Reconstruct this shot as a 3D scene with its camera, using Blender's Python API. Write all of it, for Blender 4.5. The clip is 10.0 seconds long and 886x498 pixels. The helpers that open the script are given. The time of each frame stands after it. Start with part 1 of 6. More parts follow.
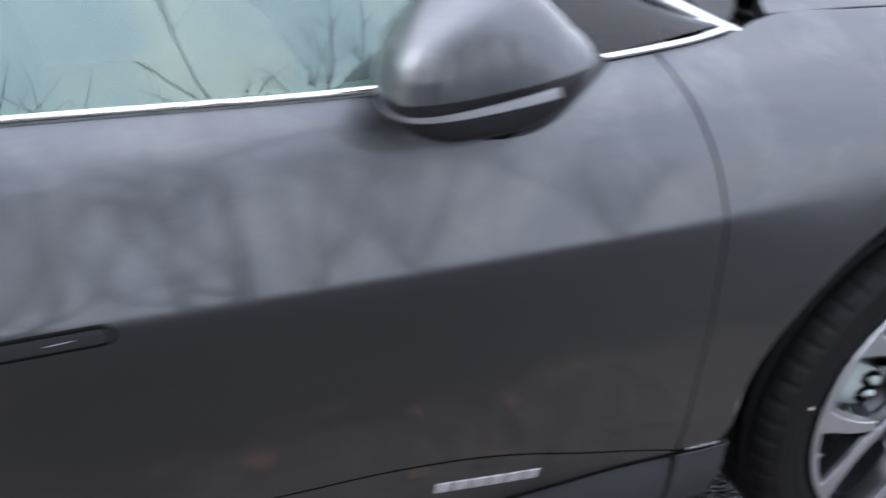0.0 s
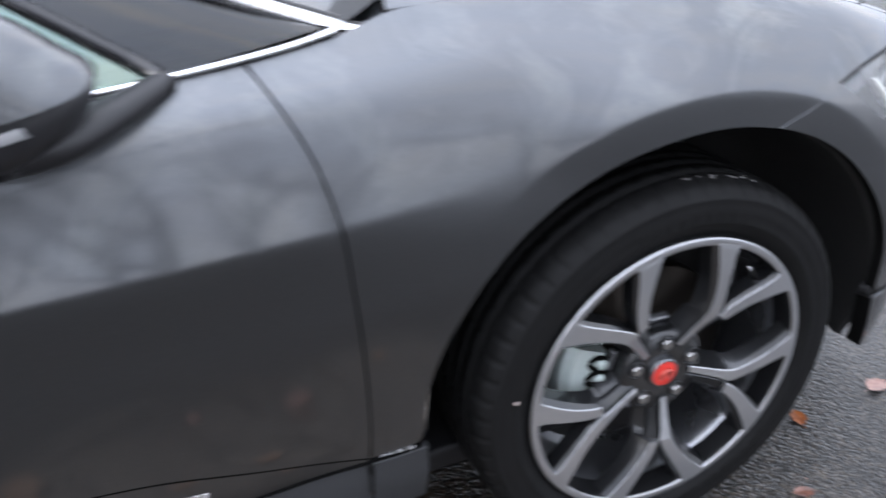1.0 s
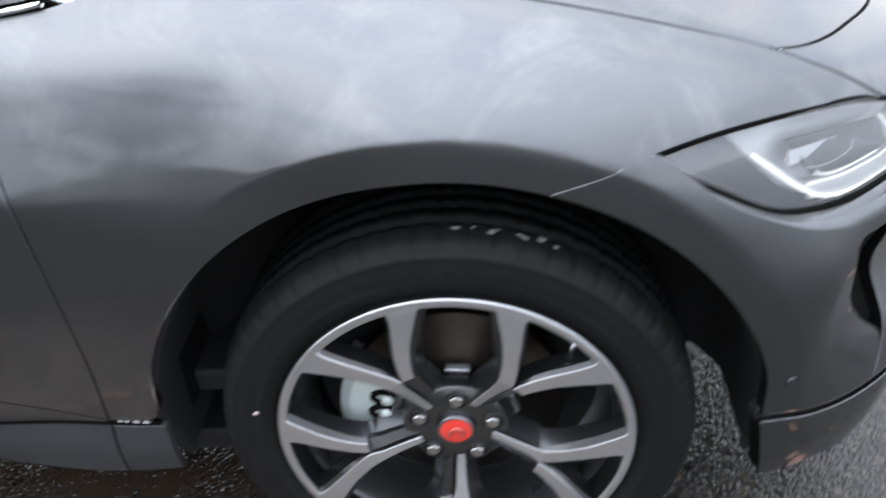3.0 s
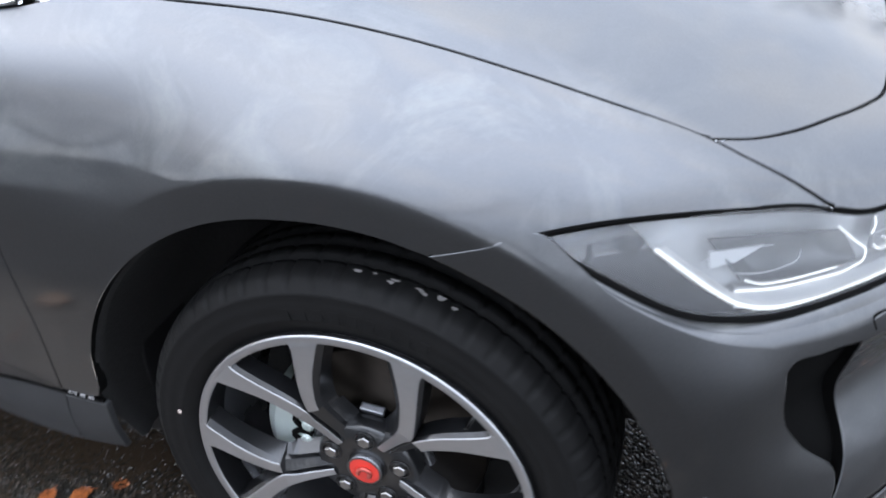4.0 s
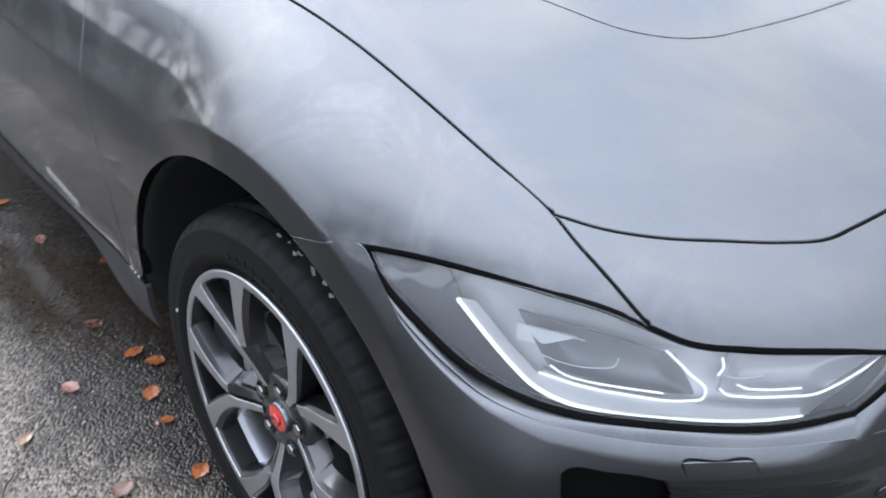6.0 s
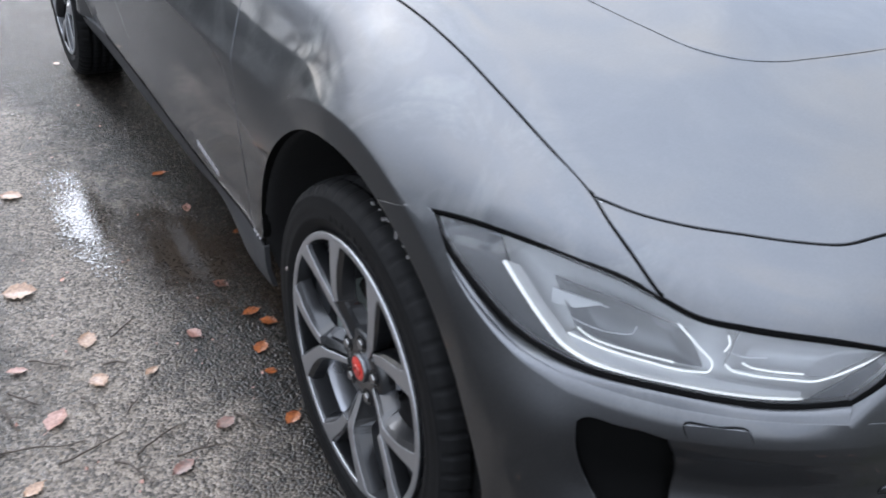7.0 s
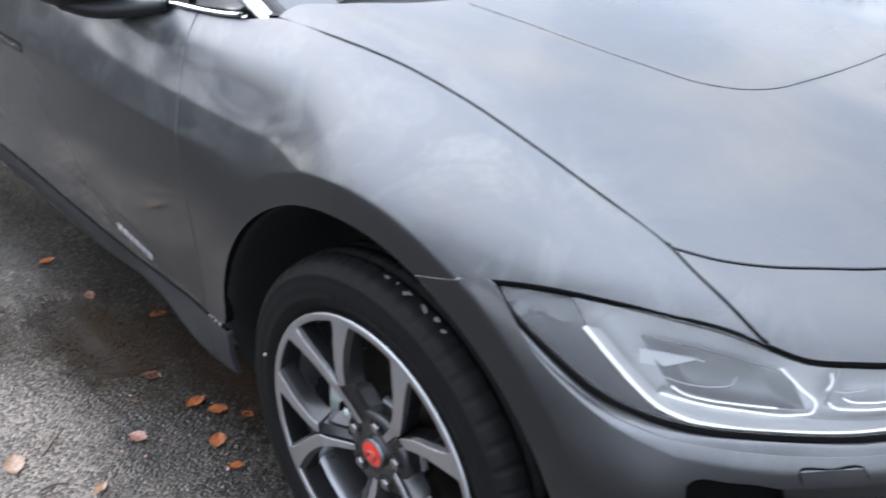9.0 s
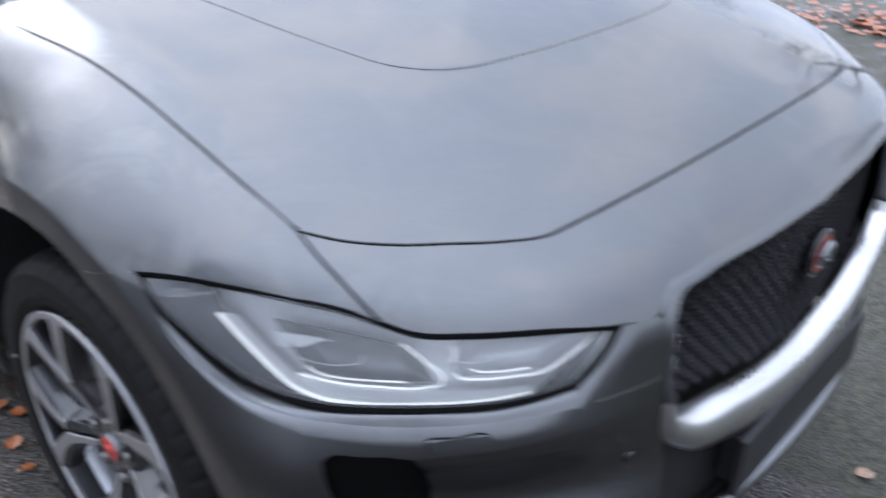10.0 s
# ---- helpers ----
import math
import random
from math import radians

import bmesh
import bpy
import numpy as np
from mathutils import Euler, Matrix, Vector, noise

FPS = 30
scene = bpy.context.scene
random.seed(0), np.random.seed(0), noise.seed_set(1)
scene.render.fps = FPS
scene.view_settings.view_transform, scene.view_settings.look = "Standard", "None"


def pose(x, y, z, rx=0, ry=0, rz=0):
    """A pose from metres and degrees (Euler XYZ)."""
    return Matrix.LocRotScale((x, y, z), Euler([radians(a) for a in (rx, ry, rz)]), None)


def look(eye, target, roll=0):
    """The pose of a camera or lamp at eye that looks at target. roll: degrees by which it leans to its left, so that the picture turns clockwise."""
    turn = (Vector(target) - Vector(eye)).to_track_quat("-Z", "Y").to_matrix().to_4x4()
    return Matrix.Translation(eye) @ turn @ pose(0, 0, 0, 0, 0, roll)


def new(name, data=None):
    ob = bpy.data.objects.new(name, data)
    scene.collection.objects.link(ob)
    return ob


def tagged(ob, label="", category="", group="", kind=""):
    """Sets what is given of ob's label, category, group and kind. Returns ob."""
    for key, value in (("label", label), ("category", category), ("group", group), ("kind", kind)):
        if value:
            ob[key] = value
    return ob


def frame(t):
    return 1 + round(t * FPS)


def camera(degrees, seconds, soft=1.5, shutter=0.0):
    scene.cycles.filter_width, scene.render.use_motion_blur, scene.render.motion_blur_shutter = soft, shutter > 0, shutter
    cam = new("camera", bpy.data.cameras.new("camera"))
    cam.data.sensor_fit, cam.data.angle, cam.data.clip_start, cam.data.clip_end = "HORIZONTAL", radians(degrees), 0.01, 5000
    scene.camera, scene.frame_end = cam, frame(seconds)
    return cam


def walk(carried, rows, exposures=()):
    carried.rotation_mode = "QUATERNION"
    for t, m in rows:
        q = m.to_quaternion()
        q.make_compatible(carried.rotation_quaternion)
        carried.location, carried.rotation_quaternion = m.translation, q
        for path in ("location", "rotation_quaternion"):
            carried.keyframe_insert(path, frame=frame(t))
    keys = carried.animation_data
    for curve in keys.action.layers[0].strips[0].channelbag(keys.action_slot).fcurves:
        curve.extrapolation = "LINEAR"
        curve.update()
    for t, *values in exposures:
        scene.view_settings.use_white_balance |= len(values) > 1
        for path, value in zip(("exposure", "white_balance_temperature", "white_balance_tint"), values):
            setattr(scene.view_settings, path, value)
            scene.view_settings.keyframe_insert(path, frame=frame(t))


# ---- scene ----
cam = camera(54.9, 10.0, soft=1.7, shutter=0.7)
PATH = [
    (0, (-1.244, -1.759, 1.309), (-0.637, -0.1, 0.371), 0.1),
    (0.5, (-1.013, -1.785, 1.308), (-0.323, -0.164, 0.362), -0.6),
    (1, (-0.764, -1.878, 1.332), (-0.155, -0.257, 0.331), -4.2),
    (1.5, (-0.582, -1.857, 1.301), (0.165, -0.342, 0.23), -2.7),
    (2, (-0.374, -1.793, 1.314), (0.177, -0.243, 0.176), -0.1),
    (2.5, (-0.188, -1.798, 1.308), (-0.106, -0.202, 0.106), -2.8),
    (3, (0.101, -1.842, 1.349), (-0.069, -0.197, 0.224), -4.9),
    (3.2, (0.161, -1.828, 1.342), (-0.05, -0.17, 0.244), -4.1),
    (4.3, (0.61, -1.692, 1.371), (-0.199, -0.212, 0.297), -2.3),
    (4.5, (0.728, -1.68, 1.379), (-0.237, -0.286, 0.317), -1.6),
    (5, (0.871, -1.61, 1.389), (-0.232, -0.314, 0.34), -1.9),
    (5.2, (0.888, -1.576, 1.375), (-0.221, -0.276, 0.336), -0.8),
    (6.3, (1.06, -1.431, 1.404), (-0.252, -0.342, 0.359), 3.5),
    (6.5, (1.136, -1.442, 1.417), (-0.231, -0.405, 0.389), 3.5),
    (7, (1.173, -1.483, 1.415), (-0.274, -0.552, 0.395), 3.7),
    (7.5, (1.018, -1.603, 1.406), (-0.408, -0.588, 0.439), 2.7),
    (8, (0.915, -1.676, 1.405), (-0.417, -0.536, 0.444), 2.5),
    (8.5, (0.892, -1.676, 1.401), (-0.405, -0.493, 0.444), 2.8),
    (9, (0.91, -1.647, 1.405), (-0.347, -0.407, 0.466), 2.3),
    (9.5, (1.05, -1.537, 1.416), (-0.188, -0.266, 0.493), 1.5),
    (10, (1.217, -1.365, 1.425), (0.04, -0.071, 0.455), 0.8),
]
# the film camera opens up over the dark wheel and closes over the bright hood
EXPOSURES = [(0, 0.34, 6400, 13), (1, 0.44, 6500, 12), (1.5, 0.58, 6600, 11), (2, 0.58, 6700, 10), (3, 0.64, 6700, 10), (4.5, 0.48, 6350, 10), (5.5, 0.46, 6350, 10), (6.5, 0.28, 6350, 10), (7.5, 0.03, 6420, 10), (8.2, 0.15, 6370, 10), (9, 0.34, 6400, 10), (9.5, 0.24, 6300, 11), (10, 0.0, 6200, 12)]
walk(cam, [(t, look(eye, target, roll)) for t, eye, target, roll in PATH], EXPOSURES)

# ---- light: bright winter overcast, the sun thinly veiled and low ----
SUN_TURN, SUN_UP = 176.0, 26.0      # degrees: from +x towards +y, and above the horizon
world = bpy.data.worlds.new("sky")
scene.world = world
world.use_nodes = True
wt = world.node_tree
sky = wt.nodes.new("ShaderNodeTexSky")
sky.sky_type = "NISHITA"
sky.sun_disc = False
sky.sun_elevation, sky.sun_rotation = radians(SUN_UP), radians(90 - SUN_TURN)
sky.air_density, sky.dust_density, sky.ozone_density = 1.0, 4.0, 1.0
# high cloud covers most of the sky and thins unevenly
cloud_at = wt.nodes.new("ShaderNodeTexCoord")
cloud = wt.nodes.new("ShaderNodeTexNoise")
cloud.inputs["Scale"].default_value, cloud.inputs["Detail"].default_value, cloud.inputs["Roughness"].default_value = 4.2, 10.0, 0.64
tone = wt.nodes.new("ShaderNodeValToRGB")
tone.color_ramp.elements[0].position, tone.color_ramp.elements[0].color = 0.36, (0.67, 0.76, 0.94, 1)
tone.color_ramp.elements[1].position, tone.color_ramp.elements[1].color = 0.64, (1.00, 1.01, 1.05, 1)
tone.color_ramp.elements.new(0.47).color = (0.75, 0.83, 0.99, 1)
tone.color_ramp.elements.new(0.54).color = (0.87, 0.92, 1.03, 1)
veil = wt.nodes.new("ShaderNodeBackground")
cover = wt.nodes.new("ShaderNodeMixShader")
wt.links.new(cloud_at.outputs["Generated"], cloud.inputs["Vector"])
wt.links.new(cloud.outputs["Fac"], tone.inputs["Fac"])
wt.links.new(tone.outputs[0], veil.inputs[0])
# the veil is thinnest, and glows brightest, high overhead
to_sun = wt.nodes.new("ShaderNodeVectorMath")
to_sun.operation = "DOT_PRODUCT"
to_sun.inputs[1].default_value = Vector((-0.18, 0.0, 0.98)).normalized()
glow = wt.nodes.new("ShaderNodeMapRange")
glow.interpolation_type = "SMOOTHSTEP"
for key, value in (("From Min", 0.45), ("From Max", 1.0), ("To Min", 2.35), ("To Max", 4.6)):
    glow.inputs[key].default_value = value
wt.links.new(cloud_at.outputs["Generated"], to_sun.inputs[0])
wt.links.new(to_sun.outputs["Value"], glow.inputs["Value"])
# and the low sun brightens the haze behind the car
low_sun = wt.nodes.new("ShaderNodeVectorMath")
low_sun.operation = "DOT_PRODUCT"
low_sun.inputs[1].default_value = Vector((math.cos(radians(SUN_TURN)), math.sin(radians(SUN_TURN)), math.tan(radians(SUN_UP)))).normalized()
haze_glow = wt.nodes.new("ShaderNodeMapRange")
haze_glow.interpolation_type = "SMOOTHSTEP"
for key, value in (("From Min", 0.966), ("From Max", 1.0), ("To Min", 0.0), ("To Max", 11.0)):
    haze_glow.inputs[key].default_value = value
both_glows = wt.nodes.new("ShaderNodeMath")
wt.links.new(cloud_at.outputs["Generated"], low_sun.inputs[0])
wt.links.new(low_sun.outputs["Value"], haze_glow.inputs["Value"])
wt.links.new(glow.outputs[0], both_glows.inputs[0])
wt.links.new(haze_glow.outputs[0], both_glows.inputs[1])
wt.links.new(both_glows.outputs[0], veil.inputs[1])
wt.links.new(sky.outputs[0], wt.nodes["Background"].inputs[0])
wt.nodes["Background"].inputs[1].default_value = 0.15
cover.inputs[0].default_value = 0.8
wt.links.new(wt.nodes["Background"].outputs[0], cover.inputs[1])
wt.links.new(veil.outputs[0], cover.inputs[2])
wt.links.new(cover.outputs[0], wt.nodes["World Output"].inputs[0])
sun = new("sun", bpy.data.lights.new("sun", "SUN"))
sun.data.energy, sun.data.angle, sun.data.color = 0.3, radians(90), (1.0, 0.97, 0.93)
sun.matrix_world = look((0, 0, 0), (-math.cos(radians(SUN_TURN)), -math.sin(radians(SUN_TURN)), -math.tan(radians(SUN_UP))))


# ---- materials ----
def mat(name):
    m = bpy.data.materials.new(name)
    m.use_nodes = True
    nt = m.node_tree
    return m, nt, nt.nodes["Principled BSDF"]


def node(nt, kind, **kw):
    n = nt.nodes.new(kind)
    for k, v in kw.items():
        n.inputs[k.replace("_", " ")].default_value = v
    return n


def plain(name, colour, rough, metal=0.0, coat=0.0, coat_rough=0.05, vary=0.15, scale=40.0, bump=0.0, bump_scale=300.0, spec=0.5):
    """Colour with soft variation, roughness wear at a second scale, and fine relief."""
    m, nt, p = mat(name)
    p.inputs["Metallic"].default_value = metal
    p.inputs["Specular IOR Level"].default_value = spec
    p.inputs["Coat Weight"].default_value, p.inputs["Coat Roughness"].default_value = coat, coat_rough
    tc = node(nt, "ShaderNodeTexCoord")
    n1 = node(nt, "ShaderNodeTexNoise", Scale=scale, Detail=4.0)
    nt.links.new(tc.outputs["Object"], n1.inputs["Vector"])
    ramp = node(nt, "ShaderNodeMapRange", To_Min=1 - vary, To_Max=1 + vary)
    nt.links.new(n1.outputs["Fac"], ramp.inputs["Value"])
    mul = node(nt, "ShaderNodeVectorMath")
    mul.operation = "MULTIPLY"
    mul.inputs[0].default_value = colour
    nt.links.new(ramp.outputs[0], mul.inputs[1])
    nt.links.new(mul.outputs[0], p.inputs["Base Color"])
    n2 = node(nt, "ShaderNodeTexNoise", Scale=scale * 0.2, Detail=3.0)
    nt.links.new(tc.outputs["Object"], n2.inputs["Vector"])
    r2 = node(nt, "ShaderNodeMapRange", To_Min=max(rough - 0.06, 0.01), To_Max=min(rough + 0.06, 1))
    nt.links.new(n2.outputs["Fac"], r2.inputs["Value"])
    nt.links.new(r2.outputs[0], p.inputs["Roughness"])
    if bump:
        n3 = node(nt, "ShaderNodeTexNoise", Scale=bump_scale, Detail=2.0)
        nt.links.new(tc.outputs["Object"], n3.inputs["Vector"])
        b = node(nt, "ShaderNodeBump", Strength=bump, Distance=0.002)
        nt.links.new(n3.outputs["Fac"], b.inputs["Height"])
        nt.links.new(b.outputs[0], p.inputs["Normal"])
    return m


def paint_material():
    """Metallic grey: soft-mirroring flakes in a dark base under a clear coat, with a faint uneven film of road dust."""
    m, nt, p = mat("grey_metallic_paint")
    nt.nodes.remove(p)
    tc = node(nt, "ShaderNodeTexCoord")
    flake = node(nt, "ShaderNodeTexNoise", Scale=260.0, Detail=1.0)
    film = node(nt, "ShaderNodeTexNoise", Scale=4.0, Detail=3.0, Roughness=0.5)
    for n in (flake, film):
        nt.links.new(tc.outputs["Object"], n.inputs["Vector"])
    ramp = node(nt, "ShaderNodeValToRGB")
    ramp.color_ramp.elements[0].color, ramp.color_ramp.elements[1].color = (0.092, 0.096, 0.103, 1), (0.108, 0.112, 0.119, 1)
    nt.links.new(flake.outputs["Fac"], ramp.inputs["Fac"])
    metal = node(nt, "ShaderNodeBsdfGlossy")
    coat = node(nt, "ShaderNodeBsdfGlossy", Color=(1, 1, 1, 1))
    for shader, low, high in ((metal, 0.42, 0.52), (coat, 0.06, 0.11)):
        shader.distribution = "BECKMANN"
        r = node(nt, "ShaderNodeMapRange", To_Min=low, To_Max=high)
        nt.links.new(film.outputs["Fac"], r.inputs["Value"])
        nt.links.new(r.outputs[0], shader.inputs["Roughness"])
    nt.links.new(ramp.outputs[0], metal.inputs["Color"])
    base = node(nt, "ShaderNodeBsdfDiffuse", Color=(0.03, 0.03, 0.032, 1))
    body = node(nt, "ShaderNodeMixShader", Fac=0.93)
    nt.links.new(base.outputs[0], body.inputs[1])
    nt.links.new(metal.outputs[0], body.inputs[2])
    fres = node(nt, "ShaderNodeFresnel", IOR=1.48)
    mix = node(nt, "ShaderNodeMixShader")
    nt.links.new(fres.outputs[0], mix.inputs[0])
    nt.links.new(body.outputs[0], mix.inputs[1])
    nt.links.new(coat.outputs[0], mix.inputs[2])
    # pale smears on upward faces: dried road spray, and cloud reflection painted in
    cloud_smear = node(nt, "ShaderNodeTexNoise", Scale=5.5, Detail=7.0, Roughness=0.62, Distortion=1.4)
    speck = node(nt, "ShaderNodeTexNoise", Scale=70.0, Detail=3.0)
    for n in (cloud_smear, speck):
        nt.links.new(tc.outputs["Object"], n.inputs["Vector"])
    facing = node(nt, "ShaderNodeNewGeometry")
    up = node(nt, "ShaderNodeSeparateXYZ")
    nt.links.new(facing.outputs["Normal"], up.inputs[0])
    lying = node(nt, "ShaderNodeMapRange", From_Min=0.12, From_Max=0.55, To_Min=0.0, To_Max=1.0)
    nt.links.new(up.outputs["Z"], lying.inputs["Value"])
    # faint on the hood, full on the flanks
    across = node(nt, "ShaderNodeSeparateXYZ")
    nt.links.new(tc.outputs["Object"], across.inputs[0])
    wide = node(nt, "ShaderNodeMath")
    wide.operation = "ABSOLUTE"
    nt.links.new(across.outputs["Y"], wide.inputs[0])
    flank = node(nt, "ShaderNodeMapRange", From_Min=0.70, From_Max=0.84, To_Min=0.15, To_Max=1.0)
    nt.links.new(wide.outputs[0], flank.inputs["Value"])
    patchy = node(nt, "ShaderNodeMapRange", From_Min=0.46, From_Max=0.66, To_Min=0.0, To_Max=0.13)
    nt.links.new(cloud_smear.outputs["Fac"], patchy.inputs["Value"])
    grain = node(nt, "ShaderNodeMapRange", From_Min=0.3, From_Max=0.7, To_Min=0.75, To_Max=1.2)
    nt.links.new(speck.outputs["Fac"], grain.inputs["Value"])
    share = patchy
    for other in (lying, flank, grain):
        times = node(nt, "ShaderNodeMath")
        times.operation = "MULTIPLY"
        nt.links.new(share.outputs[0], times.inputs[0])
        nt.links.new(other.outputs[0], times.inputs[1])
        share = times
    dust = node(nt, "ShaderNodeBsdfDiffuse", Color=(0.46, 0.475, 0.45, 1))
    mottled = node(nt, "ShaderNodeMixShader")
    nt.links.new(share.outputs[0], mottled.inputs[0])
    nt.links.new(mix.outputs[0], mottled.inputs[1])
    nt.links.new(dust.outputs[0], mottled.inputs[2])
    nt.links.new(mottled.outputs[0], nt.nodes["Material Output"].inputs[0])
    return m


def glass_material(name, tint, ior=1.5, rough=0.0, sheen=(1, 1, 1), haze=0.0):
    """A pane: light passes tinted, the surface mirrors by Fresnel."""
    m, nt, p = mat(name)
    nt.nodes.remove(p)
    clear = node(nt, "ShaderNodeBsdfTransparent", Color=(*tint, 1))
    gloss = node(nt, "ShaderNodeBsdfGlossy", Roughness=rough, Color=(*sheen, 1))
    fres = node(nt, "ShaderNodeFresnel", IOR=ior)
    mix = node(nt, "ShaderNodeMixShader")
    nt.links.new(fres.outputs[0], mix.inputs[0])
    nt.links.new(clear.outputs[0], mix.inputs[1])
    nt.links.new(gloss.outputs[0], mix.inputs[2])
    out = mix
    if haze:
        dull = node(nt, "ShaderNodeBsdfDiffuse", Color=(0.8, 0.81, 0.83, 1))
        out = node(nt, "ShaderNodeMixShader", Fac=haze)
        nt.links.new(mix.outputs[0], out.inputs[1])
        nt.links.new(dull.outputs[0], out.inputs[2])
    nt.links.new(out.outputs[0], nt.nodes["Material Output"].inputs[0])
    return m


def asphalt_material():
    """Wet, worn asphalt: rounded chippings, brown tar and silt between them, a broken film of water on top."""
    m, nt, p = mat("wet_asphalt")
    tc = node(nt, "ShaderNodeTexCoord")
    chips = node(nt, "ShaderNodeTexVoronoi", Scale=135.0, Randomness=1.0)
    lumps = node(nt, "ShaderNodeTexNoise", Scale=48.0, Detail=3.0, Roughness=0.6)
    small = node(nt, "ShaderNodeTexNoise", Scale=380.0, Detail=2.0)
    stain = node(nt, "ShaderNodeTexNoise", Scale=1.6, Detail=6.0, Roughness=0.65)
    wet = node(nt, "ShaderNodeTexNoise", Scale=2.2, Detail=5.0, Roughness=0.6)
    for n in (chips, lumps, small, stain, wet):
        nt.links.new(tc.outputs["Object"], n.inputs["Vector"])
    ramp = node(nt, "ShaderNodeValToRGB")
    e = ramp.color_ramp.elements
    e[0].position, e[0].color = 0.0, (0.007, 0.006, 0.005, 1)
    e[1].position, e[1].color = 1.0, (0.060, 0.049, 0.038, 1)
    mid = e.new(0.6)
    mid.color = (0.013, 0.0112, 0.0090, 1)
    sep = node(nt, "ShaderNodeSeparateColor")
    nt.links.new(chips.outputs["Color"], sep.inputs[0])
    nt.links.new(sep.outputs[0], ramp.inputs["Fac"])
    tone = node(nt, "ShaderNodeMapRange", From_Min=0.3, From_Max=0.7, To_Min=0.65, To_Max=1.35)
    nt.links.new(stain.outputs["Fac"], tone.inputs["Value"])
    mul = node(nt, "ShaderNodeVectorMath")
    mul.operation = "MULTIPLY"
    nt.links.new(ramp.outputs[0], mul.inputs[0])
    nt.links.new(tone.outputs[0], mul.inputs[1])
    # thin moss and silt have settled in broad patches beyond the nose of the car
    spread = node(nt, "ShaderNodeTexNoise", Scale=2.6, Detail=7.0, Roughness=0.7)
    nt.links.new(tc.outputs["Object"], spread.inputs["Vector"])
    where = node(nt, "ShaderNodeSeparateXYZ")
    nt.links.new(tc.outputs["Object"], where.inputs[0])
    side = node(nt, "ShaderNodeMapRange", From_Min=-0.5, From_Max=0.6, To_Min=-0.25, To_Max=0.12)
    nt.links.new(where.outputs["Y"], side.inputs["Value"])
    ahead = node(nt, "ShaderNodeMapRange", From_Min=0.75, From_Max=1.2, To_Min=0.0, To_Max=0.17)
    nt.links.new(where.outputs["X"], ahead.inputs["Value"])
    both_ways = node(nt, "ShaderNodeMath")
    nt.links.new(side.outputs[0], both_ways.inputs[0])
    nt.links.new(ahead.outputs[0], both_ways.inputs[1])
    sum_ = node(nt, "ShaderNodeMath")
    nt.links.new(spread.outputs["Fac"], sum_.inputs[0])
    nt.links.new(both_ways.outputs[0], sum_.inputs[1])
    moss = node(nt, "ShaderNodeMapRange", From_Min=0.48, From_Max=0.62, To_Min=0.0, To_Max=0.8)
    nt.links.new(sum_.outputs[0], moss.inputs["Value"])
    green = node(nt, "ShaderNodeMix")
    green.data_type = "RGBA"
    tufts = node(nt, "ShaderNodeTexNoise", Scale=34.0, Detail=6.0, Roughness=0.75)
    nt.links.new(tc.outputs["Object"], tufts.inputs["Vector"])
    hue = node(nt, "ShaderNodeValToRGB")
    hue.color_ramp.elements[0].position, hue.color_ramp.elements[0].color = 0.38, (0.012, 0.013, 0.008, 1)
    hue.color_ramp.elements[1].position, hue.color_ramp.elements[1].color = 0.66, (0.085, 0.084, 0.050, 1)
    nt.links.new(tufts.outputs["Fac"], hue.inputs["Fac"])
    nt.links.new(hue.outputs[0], green.inputs["B"])
    nt.links.new(moss.outputs[0], green.inputs["Factor"])
    # ragged pale band an arm's length from the car: dried silt plus painted sheen
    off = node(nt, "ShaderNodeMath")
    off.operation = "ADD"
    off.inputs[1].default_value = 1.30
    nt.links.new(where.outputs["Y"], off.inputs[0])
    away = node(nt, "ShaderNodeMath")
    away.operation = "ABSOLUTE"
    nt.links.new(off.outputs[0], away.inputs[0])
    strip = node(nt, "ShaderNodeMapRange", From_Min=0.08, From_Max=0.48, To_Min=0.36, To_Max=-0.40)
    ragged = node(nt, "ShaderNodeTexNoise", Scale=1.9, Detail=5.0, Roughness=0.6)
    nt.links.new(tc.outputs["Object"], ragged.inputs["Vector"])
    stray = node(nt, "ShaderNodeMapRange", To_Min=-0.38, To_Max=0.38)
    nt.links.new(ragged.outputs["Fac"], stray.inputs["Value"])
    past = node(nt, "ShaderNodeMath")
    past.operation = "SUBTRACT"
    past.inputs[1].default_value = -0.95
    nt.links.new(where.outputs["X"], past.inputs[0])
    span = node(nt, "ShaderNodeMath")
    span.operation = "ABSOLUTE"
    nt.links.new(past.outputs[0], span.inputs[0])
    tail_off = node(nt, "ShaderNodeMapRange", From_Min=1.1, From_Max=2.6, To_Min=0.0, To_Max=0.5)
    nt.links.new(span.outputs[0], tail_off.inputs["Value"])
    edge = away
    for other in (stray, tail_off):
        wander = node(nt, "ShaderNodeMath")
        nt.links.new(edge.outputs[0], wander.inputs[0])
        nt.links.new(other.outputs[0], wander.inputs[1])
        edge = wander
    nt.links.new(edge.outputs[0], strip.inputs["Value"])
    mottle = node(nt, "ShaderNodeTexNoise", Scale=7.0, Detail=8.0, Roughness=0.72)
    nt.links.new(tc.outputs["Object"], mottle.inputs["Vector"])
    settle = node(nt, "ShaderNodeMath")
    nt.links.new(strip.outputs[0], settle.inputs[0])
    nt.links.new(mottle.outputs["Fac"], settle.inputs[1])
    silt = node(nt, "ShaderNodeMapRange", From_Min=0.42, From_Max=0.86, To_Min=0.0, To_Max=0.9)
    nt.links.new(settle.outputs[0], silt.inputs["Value"])
